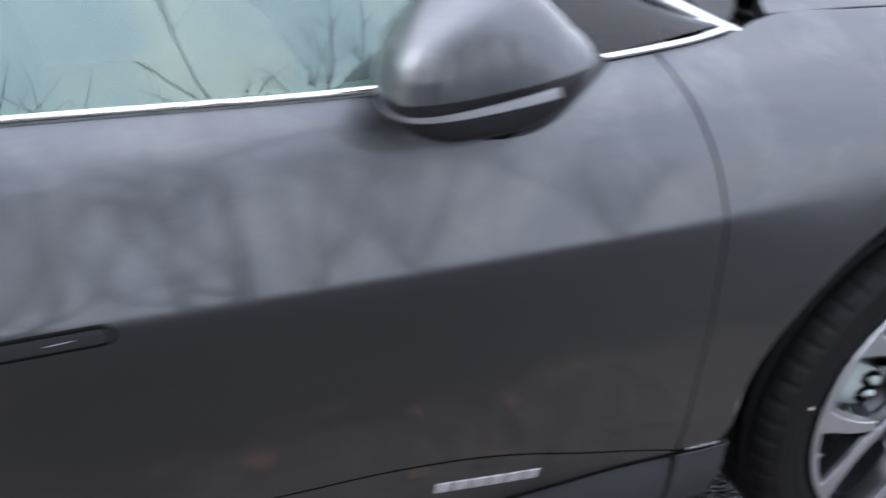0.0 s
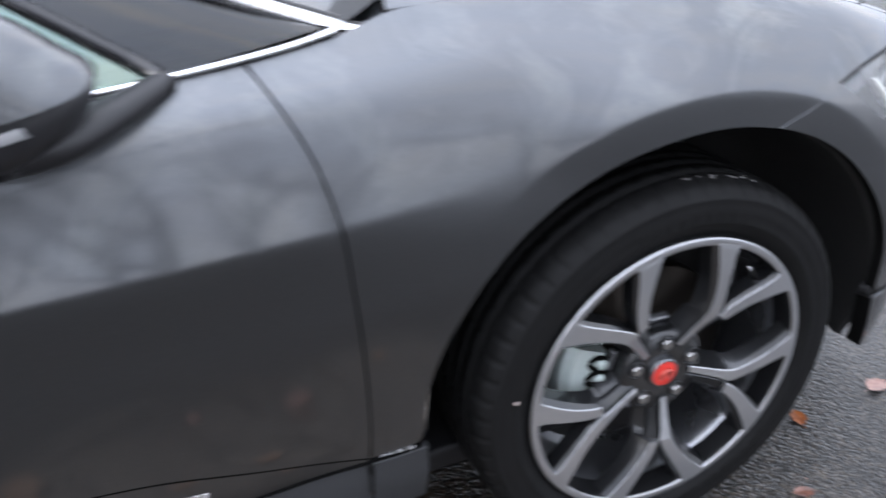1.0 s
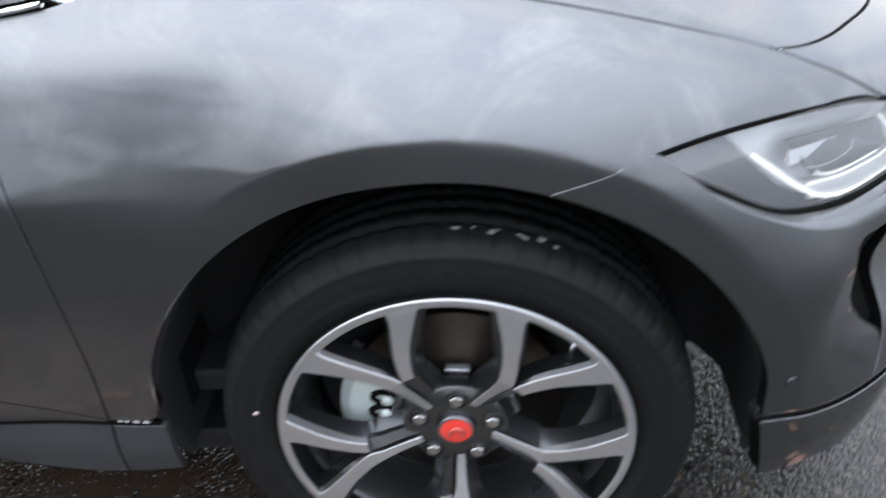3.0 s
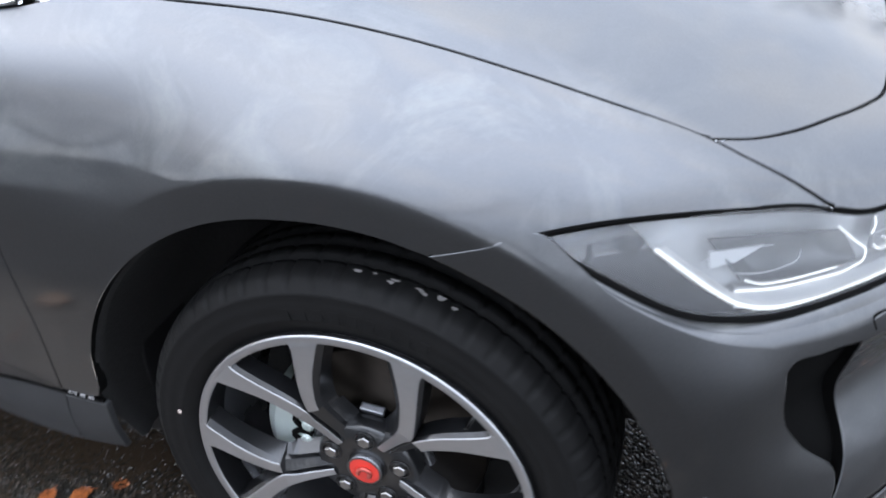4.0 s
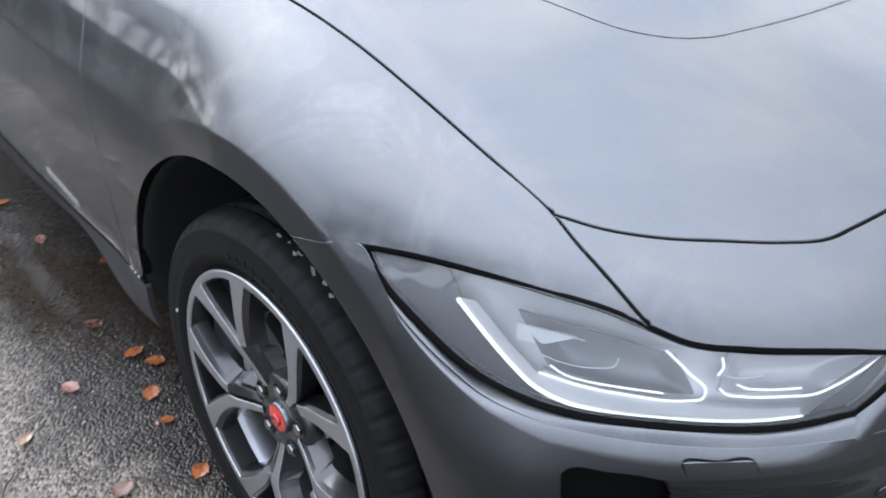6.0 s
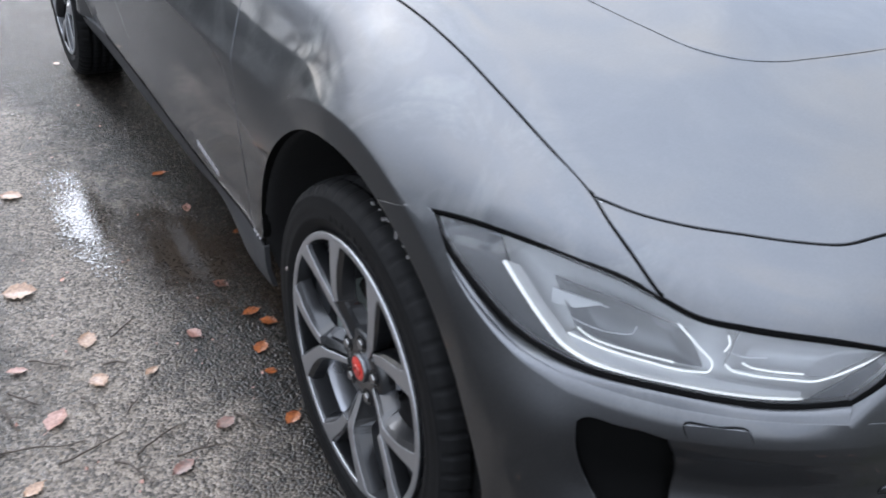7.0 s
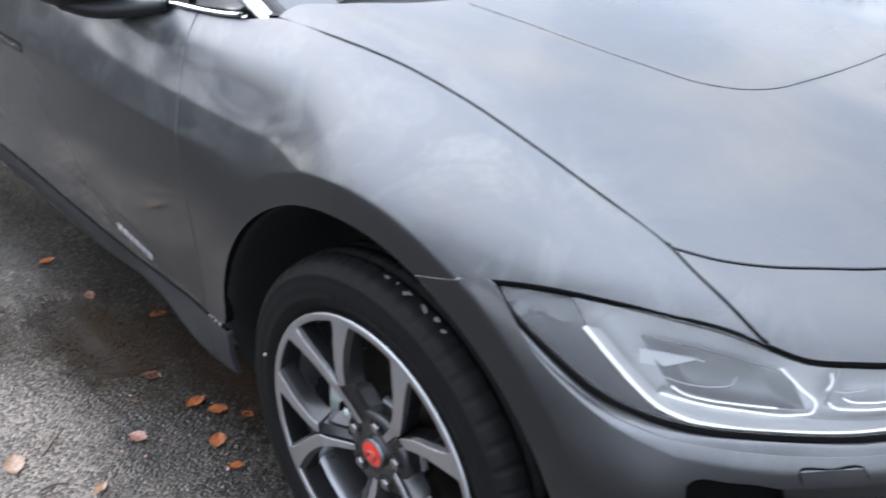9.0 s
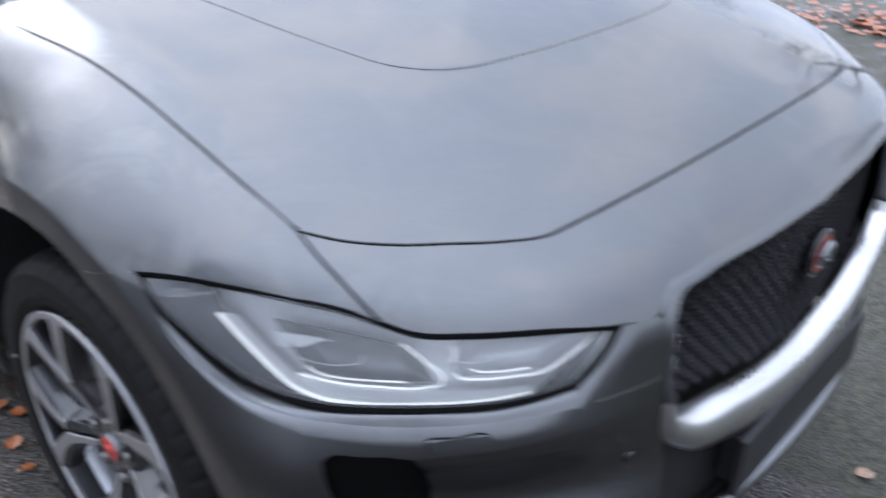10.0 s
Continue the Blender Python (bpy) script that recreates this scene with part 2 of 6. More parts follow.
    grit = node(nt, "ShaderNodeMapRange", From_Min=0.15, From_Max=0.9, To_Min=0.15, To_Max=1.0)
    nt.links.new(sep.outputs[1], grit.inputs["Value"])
    silt_sheen = node(nt, "ShaderNodeMath")
    silt_sheen.operation = "MULTIPLY"
    nt.links.new(silt.outputs[0], silt_sheen.inputs[0])
    nt.links.new(grit.outputs[0], silt_sheen.inputs[1])
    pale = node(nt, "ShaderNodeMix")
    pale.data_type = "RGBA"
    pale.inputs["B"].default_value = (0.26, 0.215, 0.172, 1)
    nt.links.new(silt_sheen.outputs[0], pale.inputs["Factor"])
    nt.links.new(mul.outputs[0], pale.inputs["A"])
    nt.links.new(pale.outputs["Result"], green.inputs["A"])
    nt.links.new(green.outputs["Result"], p.inputs["Base Color"])
    p.inputs["Roughness"].default_value, p.inputs["Specular IOR Level"].default_value = 0.6, 0.12
    film = node(nt, "ShaderNodeMapRange", From_Min=0.35, From_Max=0.62, To_Min=0.9, To_Max=1.0)
    nt.links.new(wet.outputs["Fac"], film.inputs["Value"])
    soak = node(nt, "ShaderNodeMath")
    soak.operation = "MULTIPLY_ADD"
    nt.links.new(moss.outputs[0], soak.inputs[0])
    soak.inputs[1].default_value = -0.75
    nt.links.new(film.outputs[0], soak.inputs[2])
    nt.links.new(soak.outputs[0], p.inputs["Coat Weight"])
    r = node(nt, "ShaderNodeMapRange", From_Min=0.35, From_Max=0.62, To_Min=0.17, To_Max=0.06)
    nt.links.new(wet.outputs["Fac"], r.inputs["Value"])
    nt.links.new(r.outputs[0], p.inputs["Coat Roughness"])
    p.inputs["Coat IOR"].default_value = 1.39
    height = node(nt, "ShaderNodeMath")
    height.operation = "MULTIPLY_ADD"
    nt.links.new(chips.outputs["Distance"], height.inputs[0])
    height.inputs[1].default_value = -0.9
    nt.links.new(lumps.outputs["Fac"], height.inputs[2])
    rough = node(nt, "ShaderNodeMath")
    rough.operation = "MULTIPLY_ADD"
    nt.links.new(small.outputs["Fac"], rough.inputs[0])
    rough.inputs[1].default_value = 0.5
    nt.links.new(height.outputs[0], rough.inputs[2])
    for source, strength, socket in ((rough, 1.0, "Normal"), (height, 0.9, "Coat Normal")):
        b = node(nt, "ShaderNodeBump", Strength=strength, Distance=0.0036)
        nt.links.new(source.outputs[0], b.inputs["Height"])
        nt.links.new(b.outputs[0], p.inputs[socket])
    return m


def leaf_material(name, dark, light):
    m, nt, p = mat(name)
    p.inputs["Roughness"].default_value = 0.38
    p.inputs["Coat Weight"].default_value, p.inputs["Coat Roughness"].default_value = 0.4, 0.2
    tc = node(nt, "ShaderNodeTexCoord")
    n1 = node(nt, "ShaderNodeTexNoise", Scale=95.0, Detail=5.0, Roughness=0.65)
    nt.links.new(tc.outputs["Object"], n1.inputs["Vector"])
    ramp = node(nt, "ShaderNodeValToRGB")
    ramp.color_ramp.elements[0].color, ramp.color_ramp.elements[1].color = (*dark, 1), (*light, 1)
    ramp.color_ramp.elements[0].position, ramp.color_ramp.elements[1].position = 0.35, 0.65
    nt.links.new(n1.outputs["Fac"], ramp.inputs["Fac"])
    nt.links.new(ramp.outputs[0], p.inputs["Base Color"])
    return m


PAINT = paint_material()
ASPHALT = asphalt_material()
BLACK = plain("black_plastic", (0.011, 0.011, 0.012), 0.5, bump=0.15, spec=0.25)
SILLGREY = plain("sill_grey_plastic", (0.030, 0.031, 0.033), 0.5, vary=0.2, scale=12, bump=0.1, spec=0.3)
MESHBLACK = plain("grille_black", (0.014, 0.014, 0.016), 0.45, spec=0.4)
# black of seal rubber, also laid on for shade in gaps and creases
SEAL_SHADE = plain("seal_shade_black", (0.004, 0.004, 0.004), 0.8, spec=0.04)
GLOSSBLACK = plain("gloss_black", (0.008, 0.008, 0.009), 0.12)
LINER = plain("arch_liner_felt", (0.008, 0.008, 0.008), 0.9, bump=0.5, bump_scale=120)
RUBBER = plain("tyre_rubber", (0.007, 0.007, 0.0072), 0.6, vary=0.35, scale=25, bump=0.2, bump_scale=500, spec=0.16)
CHROME = plain("bright_chrome", (0.85, 0.85, 0.86), 0.08, metal=1.0, vary=0.03)
SATIN = plain("satin_silver", (0.62, 0.62, 0.63), 0.28, metal=1.0, vary=0.05)
MACHINED = plain("machined_alloy", (0.46, 0.465, 0.48), 0.36, metal=0.9, vary=0.06, scale=60)
BARREL = plain("barrel_alloy", (0.24, 0.245, 0.26), 0.28, metal=0.9, vary=0.1)
DARKALLOY = plain("dark_grey_alloy", (0.014, 0.0145, 0.016), 0.32, metal=0.5, coat=0.9, coat_rough=0.14, vary=0.12)
STEEL = plain("brake_steel", (0.035, 0.030, 0.026), 0.45, metal=1.0, vary=0.3, scale=30)
CALIPER = plain("caliper_silver", (0.55, 0.62, 0.60), 0.4, metal=0.4, vary=0.1)
BOLT = plain("bolt_steel", (0.35, 0.35, 0.35), 0.3, metal=1.0)
BADGERED = plain("badge_red", (0.30, 0.045, 0.035), 0.35, coat=0.5, vary=0.2)
RED = plain("red_enamel", (0.62, 0.03, 0.02), 0.3, coat=0.8, vary=0.1)
LAMPGREY = plain("lamp_housing_grey", (0.80, 0.81, 0.83), 0.36, metal=0.1, vary=0.06)
LABEL = plain("label_paper", (0.22, 0.21, 0.205), 0.7, vary=0.6, scale=160)
LAMPSATIN = plain("lamp_satin", (0.76, 0.77, 0.79), 0.38, metal=0.45, vary=0.06)
GREYTRIM = plain("grey_trim", (0.20, 0.205, 0.215), 0.3, metal=1.0, vary=0.05)
LAMPDARK = plain("lamp_housing_dark", (0.20, 0.205, 0.215), 0.36, metal=0.3)
LAMPMID = plain("lamp_housing_mid", (0.48, 0.485, 0.50), 0.34, metal=0.3)
LAMPTAIL = plain("lamp_tail_grey", (0.06, 0.064, 0.072), 0.45, metal=0.2)
GUIDE = plain("light_guide_white", (0.94, 0.95, 0.96), 0.15, coat=0.8, vary=0.02)
GLOWING = GUIDE.node_tree.nodes["Principled BSDF"].inputs
GLOWING["Emission Color"].default_value, GLOWING["Emission Strength"].default_value = (0.95, 0.98, 1.0, 1), 0.7
BLADE = plain("light_blade", (0.66, 0.67, 0.69), 0.3, vary=0.03)
BLADE_GLOW = BLADE.node_tree.nodes["Principled BSDF"].inputs
BLADE_GLOW["Emission Color"].default_value, BLADE_GLOW["Emission Strength"].default_value = (0.95, 0.97, 1.0, 1), 0.12
# the lens's diffuse haze stands in for the sheen that veils it
LENS = glass_material("clear_lamp_lens", (0.93, 0.95, 0.96), 1.6, haze=0.09)
SIDEGLASS = glass_material("green_tinted_glass", (0.46, 0.66, 0.57), 2.3, sheen=(0.78, 0.99, 0.90))
DARKGLASS = glass_material("dark_tinted_glass", (0.10, 0.11, 0.12), 1.5)
HEDGELEAF = leaf_material("hedge_leaf", (0.035, 0.052, 0.025), (0.09, 0.12, 0.06))
LEATHER = plain("dark_leather", (0.02, 0.02, 0.022), 0.6, bump=0.3)
PALELINING = plain("pale_lining", (0.55, 0.56, 0.54), 0.8)


def water_material():
    """A film of rain water whose edge breaks up between the chippings."""
    m, nt, p = mat("puddle_water")
    p.inputs["Base Color"].default_value, p.inputs["Roughness"].default_value = (0.036, 0.026, 0.018, 1), 0.05
    tc = node(nt, "ShaderNodeTexCoord")
    away = node(nt, "ShaderNodeVectorMath")
    away.operation = "LENGTH"
    shift = node(nt, "ShaderNodeVectorMath")
    shift.operation = "SUBTRACT"
    shift.inputs[1].default_value = (0.5, 0.5, 0.0)
    nt.links.new(tc.outputs["Generated"], shift.inputs[0])
    level = node(nt, "ShaderNodeVectorMath")
    level.operation = "MULTIPLY"
    level.inputs[1].default_value = (1, 1, 0)
    nt.links.new(shift.outputs[0], level.inputs[0])
    nt.links.new(level.outputs[0], away.inputs[0])
    grain = node(nt, "ShaderNodeTexNoise", Scale=110.0, Detail=2.0)
    broad = node(nt, "ShaderNodeTexNoise", Scale=9.0, Detail=4.0)
    for n in (grain, broad):
        nt.links.new(tc.outputs["Object"], n.inputs["Vector"])
    add = node(nt, "ShaderNodeMath")
    add.operation = "MULTIPLY_ADD"
    nt.links.new(grain.outputs["Fac"], add.inputs[0])
    add.inputs[1].default_value = 2.8
    nt.links.new(broad.outputs["Fac"], add.inputs[2])
    minus = node(nt, "ShaderNodeMath")
    minus.operation = "MULTIPLY_ADD"
    nt.links.new(away.outputs["Value"], minus.inputs[0])
    minus.inputs[1].default_value = -1.5
    nt.links.new(add.outputs[0], minus.inputs[2])
    cut = node(nt, "ShaderNodeMapRange", From_Min=1.52, From_Max=1.60)
    nt.links.new(minus.outputs[0], cut.inputs["Value"])
    clear = node(nt, "ShaderNodeBsdfTransparent")
    mix = node(nt, "ShaderNodeMixShader")
    nt.links.new(cut.outputs[0], mix.inputs[0])
    nt.links.new(clear.outputs[0], mix.inputs[1])
    nt.links.new(p.outputs[0], mix.inputs[2])
    nt.links.new(mix.outputs[0], nt.nodes["Material Output"].inputs[0])
    ripple = node(nt, "ShaderNodeBump", Strength=0.16, Distance=0.002)
    nt.links.new(grain.outputs["Fac"], ripple.inputs["Height"])
    nt.links.new(ripple.outputs[0], p.inputs["Normal"])
    return m


WATER = water_material()
LEAVES = [leaf_material("orange_leaf", (0.14, 0.035, 0.010), (0.40, 0.12, 0.03)),
          leaf_material("tan_leaf", (0.15, 0.075, 0.038), (0.36, 0.21, 0.12)),
          leaf_material("brown_leaf", (0.06, 0.022, 0.012), (0.17, 0.065, 0.04)),
          leaf_material("pink_brown_leaf", (0.17, 0.075, 0.055), (0.38, 0.20, 0.15))]
TWIG = plain("wet_twig", (0.05, 0.035, 0.025), 0.6, vary=0.3)
BARK = plain("bark", (0.07, 0.06, 0.05), 0.85, vary=0.3, scale=8)
PALE = plain("pale_speck", (0.50, 0.42, 0.38), 0.6)
LETTER = plain("letter_silver", (0.58, 0.58, 0.59), 0.4, metal=0.45, vary=0.05)


# ---- mesh helpers ----
def mesh_of(name, verts, faces, smooth=True):
    me = bpy.data.meshes.new(name)
    me.from_pydata([tuple(map(float, v)) for v in verts], [], faces)
    if smooth:
        me.polygons.foreach_set("use_smooth", [True] * len(me.polygons))
    me.update()
    return me


def part(name, me, material, parent=None, label=""):
    """One mesh object under a thing or a part. me: a mesh, or a bmesh."""
    if isinstance(me, bmesh.types.BMesh):
        bm, me = me, bpy.data.meshes.new(name)
        bm.to_mesh(me)
        bm.free()
    for m in material if isinstance(material, (list, tuple)) else [material]:
        me.materials.append(m)
    ob = new(name, me)
    ob.parent = parent
    if label:
        ob["label"] = label
    return ob


def empty(name, parent=None, at=(0, 0, 0)):
    ob = new(name)
    ob.location = at
    ob.parent = parent
    ob.empty_display_size = 0.1
    return ob


def spline(points, n, sharp=False):
    """n points, evenly spaced, on a smooth (or straight-edged) curve through the points."""
    p = np.array(points, float)
    d = np.r_[0, np.cumsum(np.linalg.norm(np.diff(p, axis=0), axis=1) + 1e-9)]
    fine = p if sharp else hermite(d, p, np.linspace(0, d[-1], 12 * len(p)))
    d = np.r_[0, np.cumsum(np.linalg.norm(np.diff(fine, axis=0), axis=1))]
    s = np.linspace(0, d[-1], n)
    return np.stack([np.interp(s, d, fine[:, k]) for k in range(3)], 1)


def grid_faces(n, m, flip=False, start=0, ring=False):
    out = []
    for i in range(n - 1):
        for j in range(m if ring else m - 1):
            k = (j + 1) % m
            q = (start + i * m + j, start + i * m + k, start + (i + 1) * m + k, start + (i + 1) * m + j)
            out.append(q[::-1] if flip else q)
    return out


def tube(points, radius, sides=8, closed_ends=True, flat=1.0):
    """A rod along a curve; radius a number or one per point; flat squashes it across."""
    p = np.array(points, float)
    r = np.broadcast_to(np.asarray(radius, float), len(p))
    t = np.gradient(p, axis=0)
    t /= np.linalg.norm(t, axis=1)[:, None] + 1e-12
    up = np.array([0.13, 0.21, 0.97])
    a = np.cross(t, up)
    a /= np.linalg.norm(a, axis=1)[:, None] + 1e-12
    b = np.cross(a, t)
    ang = np.arange(sides) * 2 * np.pi / sides
    v = p[:, None] + r[:, None, None] * (np.cos(ang)[None, :, None] * a[:, None] + flat * np.sin(ang)[None, :, None] * b[:, None])
    verts = v.reshape(-1, 3)
    faces = grid_faces(len(p), sides, ring=True)
    if closed_ends:
        faces += [tuple(range(sides)), tuple(range((len(p) - 1) * sides, len(p) * sides))[::-1]]
    return verts, faces


def box_bm(size, at=(0, 0, 0), bevel=0.0, turn=None):
    bm = bmesh.new()
    bmesh.ops.create_cube(bm, size=1.0)
    bmesh.ops.scale(bm, vec=size, verts=bm.verts)
    if bevel:
        bmesh.ops.bevel(bm, geom=bm.edges[:], offset=bevel, segments=3, affect="EDGES", profile=0.5)
    if turn is not None:
        bmesh.ops.transform(bm, matrix=turn, verts=bm.verts)
    bmesh.ops.translate(bm, vec=at, verts=bm.verts)
    return bm


def lathe(profile, steps, axis_y=True):
    """Turns a profile of (radius, y) round the y axis; returns vertices and faces."""
    prof = np.array(profile, float)
    ang = np.arange(steps) * 2 * np.pi / steps
    v = np.stack([prof[:, None, 0] * np.sin(ang), np.repeat(prof[:, 1:2], steps, 1), prof[:, None, 0] * np.cos(ang)], -1)
    return v.reshape(-1, 3), grid_faces(len(prof), steps, ring=True)


# ---- the car's outer skin: origin under the front axle's middle, +x ahead, z up, a = distance from the middle plane ----
def hermite(xs, ys, x):
    """Smooth curve through (xs, ys), straight beyond its ends."""
    xs, ys, x = np.asarray(xs, float), np.asarray(ys, float), np.asarray(x, float)
    tail = (-1,) + (1,) * (ys.ndim - 1)
    h = np.diff(xs)
    d = np.diff(ys, axis=0) / h.reshape(tail)
    m = np.empty_like(ys)
    m[0], m[-1] = d[0], d[-1]
    w = (h[1:] / (h[1:] + h[:-1])).reshape(tail)
    m[1:-1] = w * d[:-1] + (1 - w) * d[1:]
    i = np.clip(np.searchsorted(xs, x) - 1, 0, len(xs) - 2)
    u = (x - xs[i]) / h[i]
    c, e, k = np.clip(u, 0, 1).reshape(tail), ((u - np.clip(u, 0, 1)) * h[i]).reshape(tail), h[i].reshape(tail)
    out = (2 * c**3 - 3 * c**2 + 1) * ys[i] + (c**3 - 2 * c**2 + c) * k * m[i] + (3 * c**2 - 2 * c**3) * ys[i + 1] + (c**3 - c**2) * k * m[i + 1]
    return out + e * np.where(u.reshape(tail) < 0, m[i], m[i + 1])


def sheet(xs, ys, values, x, y):
    """Smooth sheet through a small table of heights."""
    rows, ys = hermite(xs, values, x), np.asarray(ys, float)
    h = np.diff(ys)
    d = np.diff(rows, axis=1) / h
    m = np.empty_like(rows)
    m[:, 0], m[:, -1] = d[:, 0], d[:, -1]
    w = h[1:] / (h[1:] + h[:-1])
    m[:, 1:-1] = w * d[:, :-1] + (1 - w) * d[:, 1:]
    i, n = np.clip(np.searchsorted(ys, y) - 1, 0, len(ys) - 2), np.arange(len(x))
    k = h[i]
    u = (y - ys[i]) / k
    c = np.clip(u, 0, 1)
    out = (2 * c**3 - 3 * c**2 + 1) * rows[n, i] + (c**3 - 2 * c**2 + c) * k * m[n, i] + (3 * c**2 - 2 * c**3) * rows[n, i + 1] + (c**3 - c**2) * k * m[n, i + 1]
    return out + (u - c) * k * np.where(u < 0, m[n, i], m[n, i + 1])


def smax(a, b, k):
    h = np.maximum(k - np.abs(a - b), 0) / k
    return np.maximum(a, b) + h * h * k * 0.25


AXLE, HUB_Z, ARCH_R, FLARE_R = -2.99, 0.365, 0.468, 0.525
SIDE_X, SIDE_Z = (-3.7, -2.6, -1.7, -0.9, -0.5, -0.2, 0.1, 0.35, 0.6), (0.20, 0.40, 0.55, 0.70, 0.82, 0.92, 0.98, 1.02, 1.15)
SIDE = np.array([
    (0.82, 0.880, 0.910, 0.925, 0.925, 0.910, 0.895, 0.880, 0.82),
    (0.84, 0.900, 0.925, 0.940, 0.940, 0.915, 0.893, 0.870, 0.80),
    (0.84, 0.905, 0.926, 0.938, 0.938, 0.908, 0.882, 0.857, 0.79),
    (0.84, 0.915, 0.932, 0.942, 0.941, 0.912, 0.886, 0.860, 0.79),
    (0.84, 0.912, 0.928, 0.938, 0.934, 0.904, 0.871, 0.832, 0.75),
    (0.86, 0.915, 0.930, 0.937, 0.926, 0.892, 0.859, 0.826, 0.73),
    (0.88, 0.925, 0.935, 0.938, 0.925, 0.889, 0.853, 0.818, 0.72),
    (0.88, 0.925, 0.932, 0.932, 0.918, 0.882, 0.840, 0.800, 0.70),
    (0.86, 0.900, 0.905, 0.905, 0.890, 0.860, 0.830, 0.790, 0.70)])
HOOD_X, HOOD_A = (-0.9, -0.4, 0.0, 0.3, 0.5, 0.65, 0.8, 0.95), (0.0, 0.25, 0.5, 0.7, 0.85, 1.0)
HOOD = np.array([
    (1.16, 1.16, 1.15, 1.13, 1.10, 1.05),
    (1.10, 1.10, 1.09, 1.084, 1.068, 1.030),
    (1.06, 1.06, 1.05, 1.040, 1.024, 0.985),
    (1.01, 1.01, 0.998, 0.975, 0.952, 0.908),
    (0.96, 0.96, 0.945, 0.914, 0.880, 0.825),
    (0.915, 0.912, 0.893, 0.858, 0.820, 0.765),
    (0.85, 0.845, 0.83, 0.805, 0.77, 0.72),
    (0.76, 0.755, 0.74, 0.71, 0.68, 0.62)])
NOSE_A, NOSE_Z = (0.0, 0.25, 0.45, 0.6, 0.72, 0.80, 0.87, 0.92, 1.0), (0.15, 0.30, 0.45, 0.55, 0.67, 0.74, 0.85, 0.95)
NOSE = np.array([
    (0.83, 0.850, 0.855, 0.852, 0.852, 0.848, 0.835, 0.80),
    (0.82, 0.842, 0.848, 0.845, 0.846, 0.842, 0.828, 0.79),
    (0.79, 0.820, 0.825, 0.811, 0.818, 0.813, 0.797, 0.76),
    (0.75, 0.788, 0.785, 0.745, 0.780, 0.770, 0.745, 0.70),
    (0.69, 0.738, 0.724, 0.668, 0.711, 0.697, 0.662, 0.61),
    (0.61, 0.668, 0.650, 0.612, 0.634, 0.617, 0.575, 0.53),
    (0.48, 0.560, 0.565, 0.556, 0.557, 0.532, 0.478, 0.44),
    (0.38, 0.460, 0.490, 0.510, 0.510, 0.470, 0.375, 0.33),
    (0.22, 0.270, 0.310, 0.330, 0.330, 0.280, 0.150, 0.10)])


def skin(p):
    """Below zero inside the body, zero on its skin."""
    x, a, z = p[:, 0], np.sqrt(p[:, 1] ** 2 + 1e-6), p[:, 2]
    wide = sheet(SIDE_X, SIDE_Z, SIDE, x, z)
    edge = np.sqrt((z - 0.819 + 0.01 * np.clip(x + 0.55, -2, 0)) ** 2 + 0.003**2)
    wide = wide + 0.15 * np.clip((-0.30 - x) / 0.30, 0, 1) * 0.05 * (0.85 - np.tanh(edge / 0.05))
    base = wide
    for c in (0.0, AXLE):
        # the arch band stands upright; the panel above sweeps out to meet its edge
        r = np.hypot(x - c, z - HUB_Z)
        k = np.minimum(1.0, FLARE_R / np.maximum(r, 0.01))
        xe, ze = c + (x - c) * k, HUB_Z + (z - HUB_Z) * k
        here = np.where(k < 1, sheet(SIDE_X, SIDE_Z, SIDE, xe, ze), base)
        flare = 0.947 + np.minimum(xe - c + 0.05, 0) * 0.06 - np.maximum(xe - c - 0.2, 0) * 0.04
        ahead = np.clip((x - c - 0.29) / 0.14, 0, 1) if c == 0.0 else 0.0 * x
        past = 0.5 * (r - FLARE_R + np.sqrt((r - FLARE_R) ** 2 + 0.007**2))
        s = np.clip(past / (0.15 + 0.22 * ahead * ahead * (3 - 2 * ahead)), 0, 1)
        wide = wide + smax(flare - here, 0 * here, 0.012) * (1 - s) ** 2 * (1 + 0.8 * s)
    top = z - sheet(HOOD_X, HOOD_A, HOOD, x, a)
    nose = (x - sheet(NOSE_A, NOSE_Z, NOSE, a, z)) * 0.7
    return smax(smax(a - wide, top, 0.12), nose, 0.06)


def slope(p, e=1e-4):
    return np.stack([(skin(p + e * d) - skin(p - e * d)) / (2 * e) for d in np.eye(3)], 1)


def on_skin(p, out=0.0, rounds=6):
    """Moves points onto the skin, or to a distance outside it."""
    p = np.array(p, float).reshape(-1, 3)
    for _ in range(rounds):
        g = slope(p)
        p = p - ((skin(p) - out) / np.maximum((g * g).sum(1), 0.05))[:, None] * g
    return p


def line(*pts):
    """Points (x, a, z) of the near side, as world points."""
    return [(x, -a, z) for x, a, z in pts]


def arch(c, r, start, end, n=9):
    """An arc of the wheel arch in degrees from straight ahead, over the top to the back."""
    out = []
    for t in np.radians(np.linspace(start, end, n)):
        x, z = c + r * np.cos(t), HUB_Z + r * np.sin(t)
        out.append((x, -0.93, z))
    return out


def coons(c0, c1, d0, d1):
    """A patch between four curves: c0 and c1 run along u, d0 and d1 join their starts and their ends."""
    n, m = len(d0), len(c0)
    u, v = np.linspace(0, 1, m)[None, :, None], np.linspace(0, 1, n)[:, None, None]
    c0, c1, d0, d1 = c0[None], c1[None], d0[:, None], d1[:, None]
    corners = (1 - u) * (1 - v) * c0[:, :1] + u * (1 - v) * c0[:, -1:] + (1 - u) * v * c1[:, :1] + u * v * c1[:, -1:]
    return (1 - v) * c0 + v * c1 + (1 - u) * d0 + u * d1 - corners


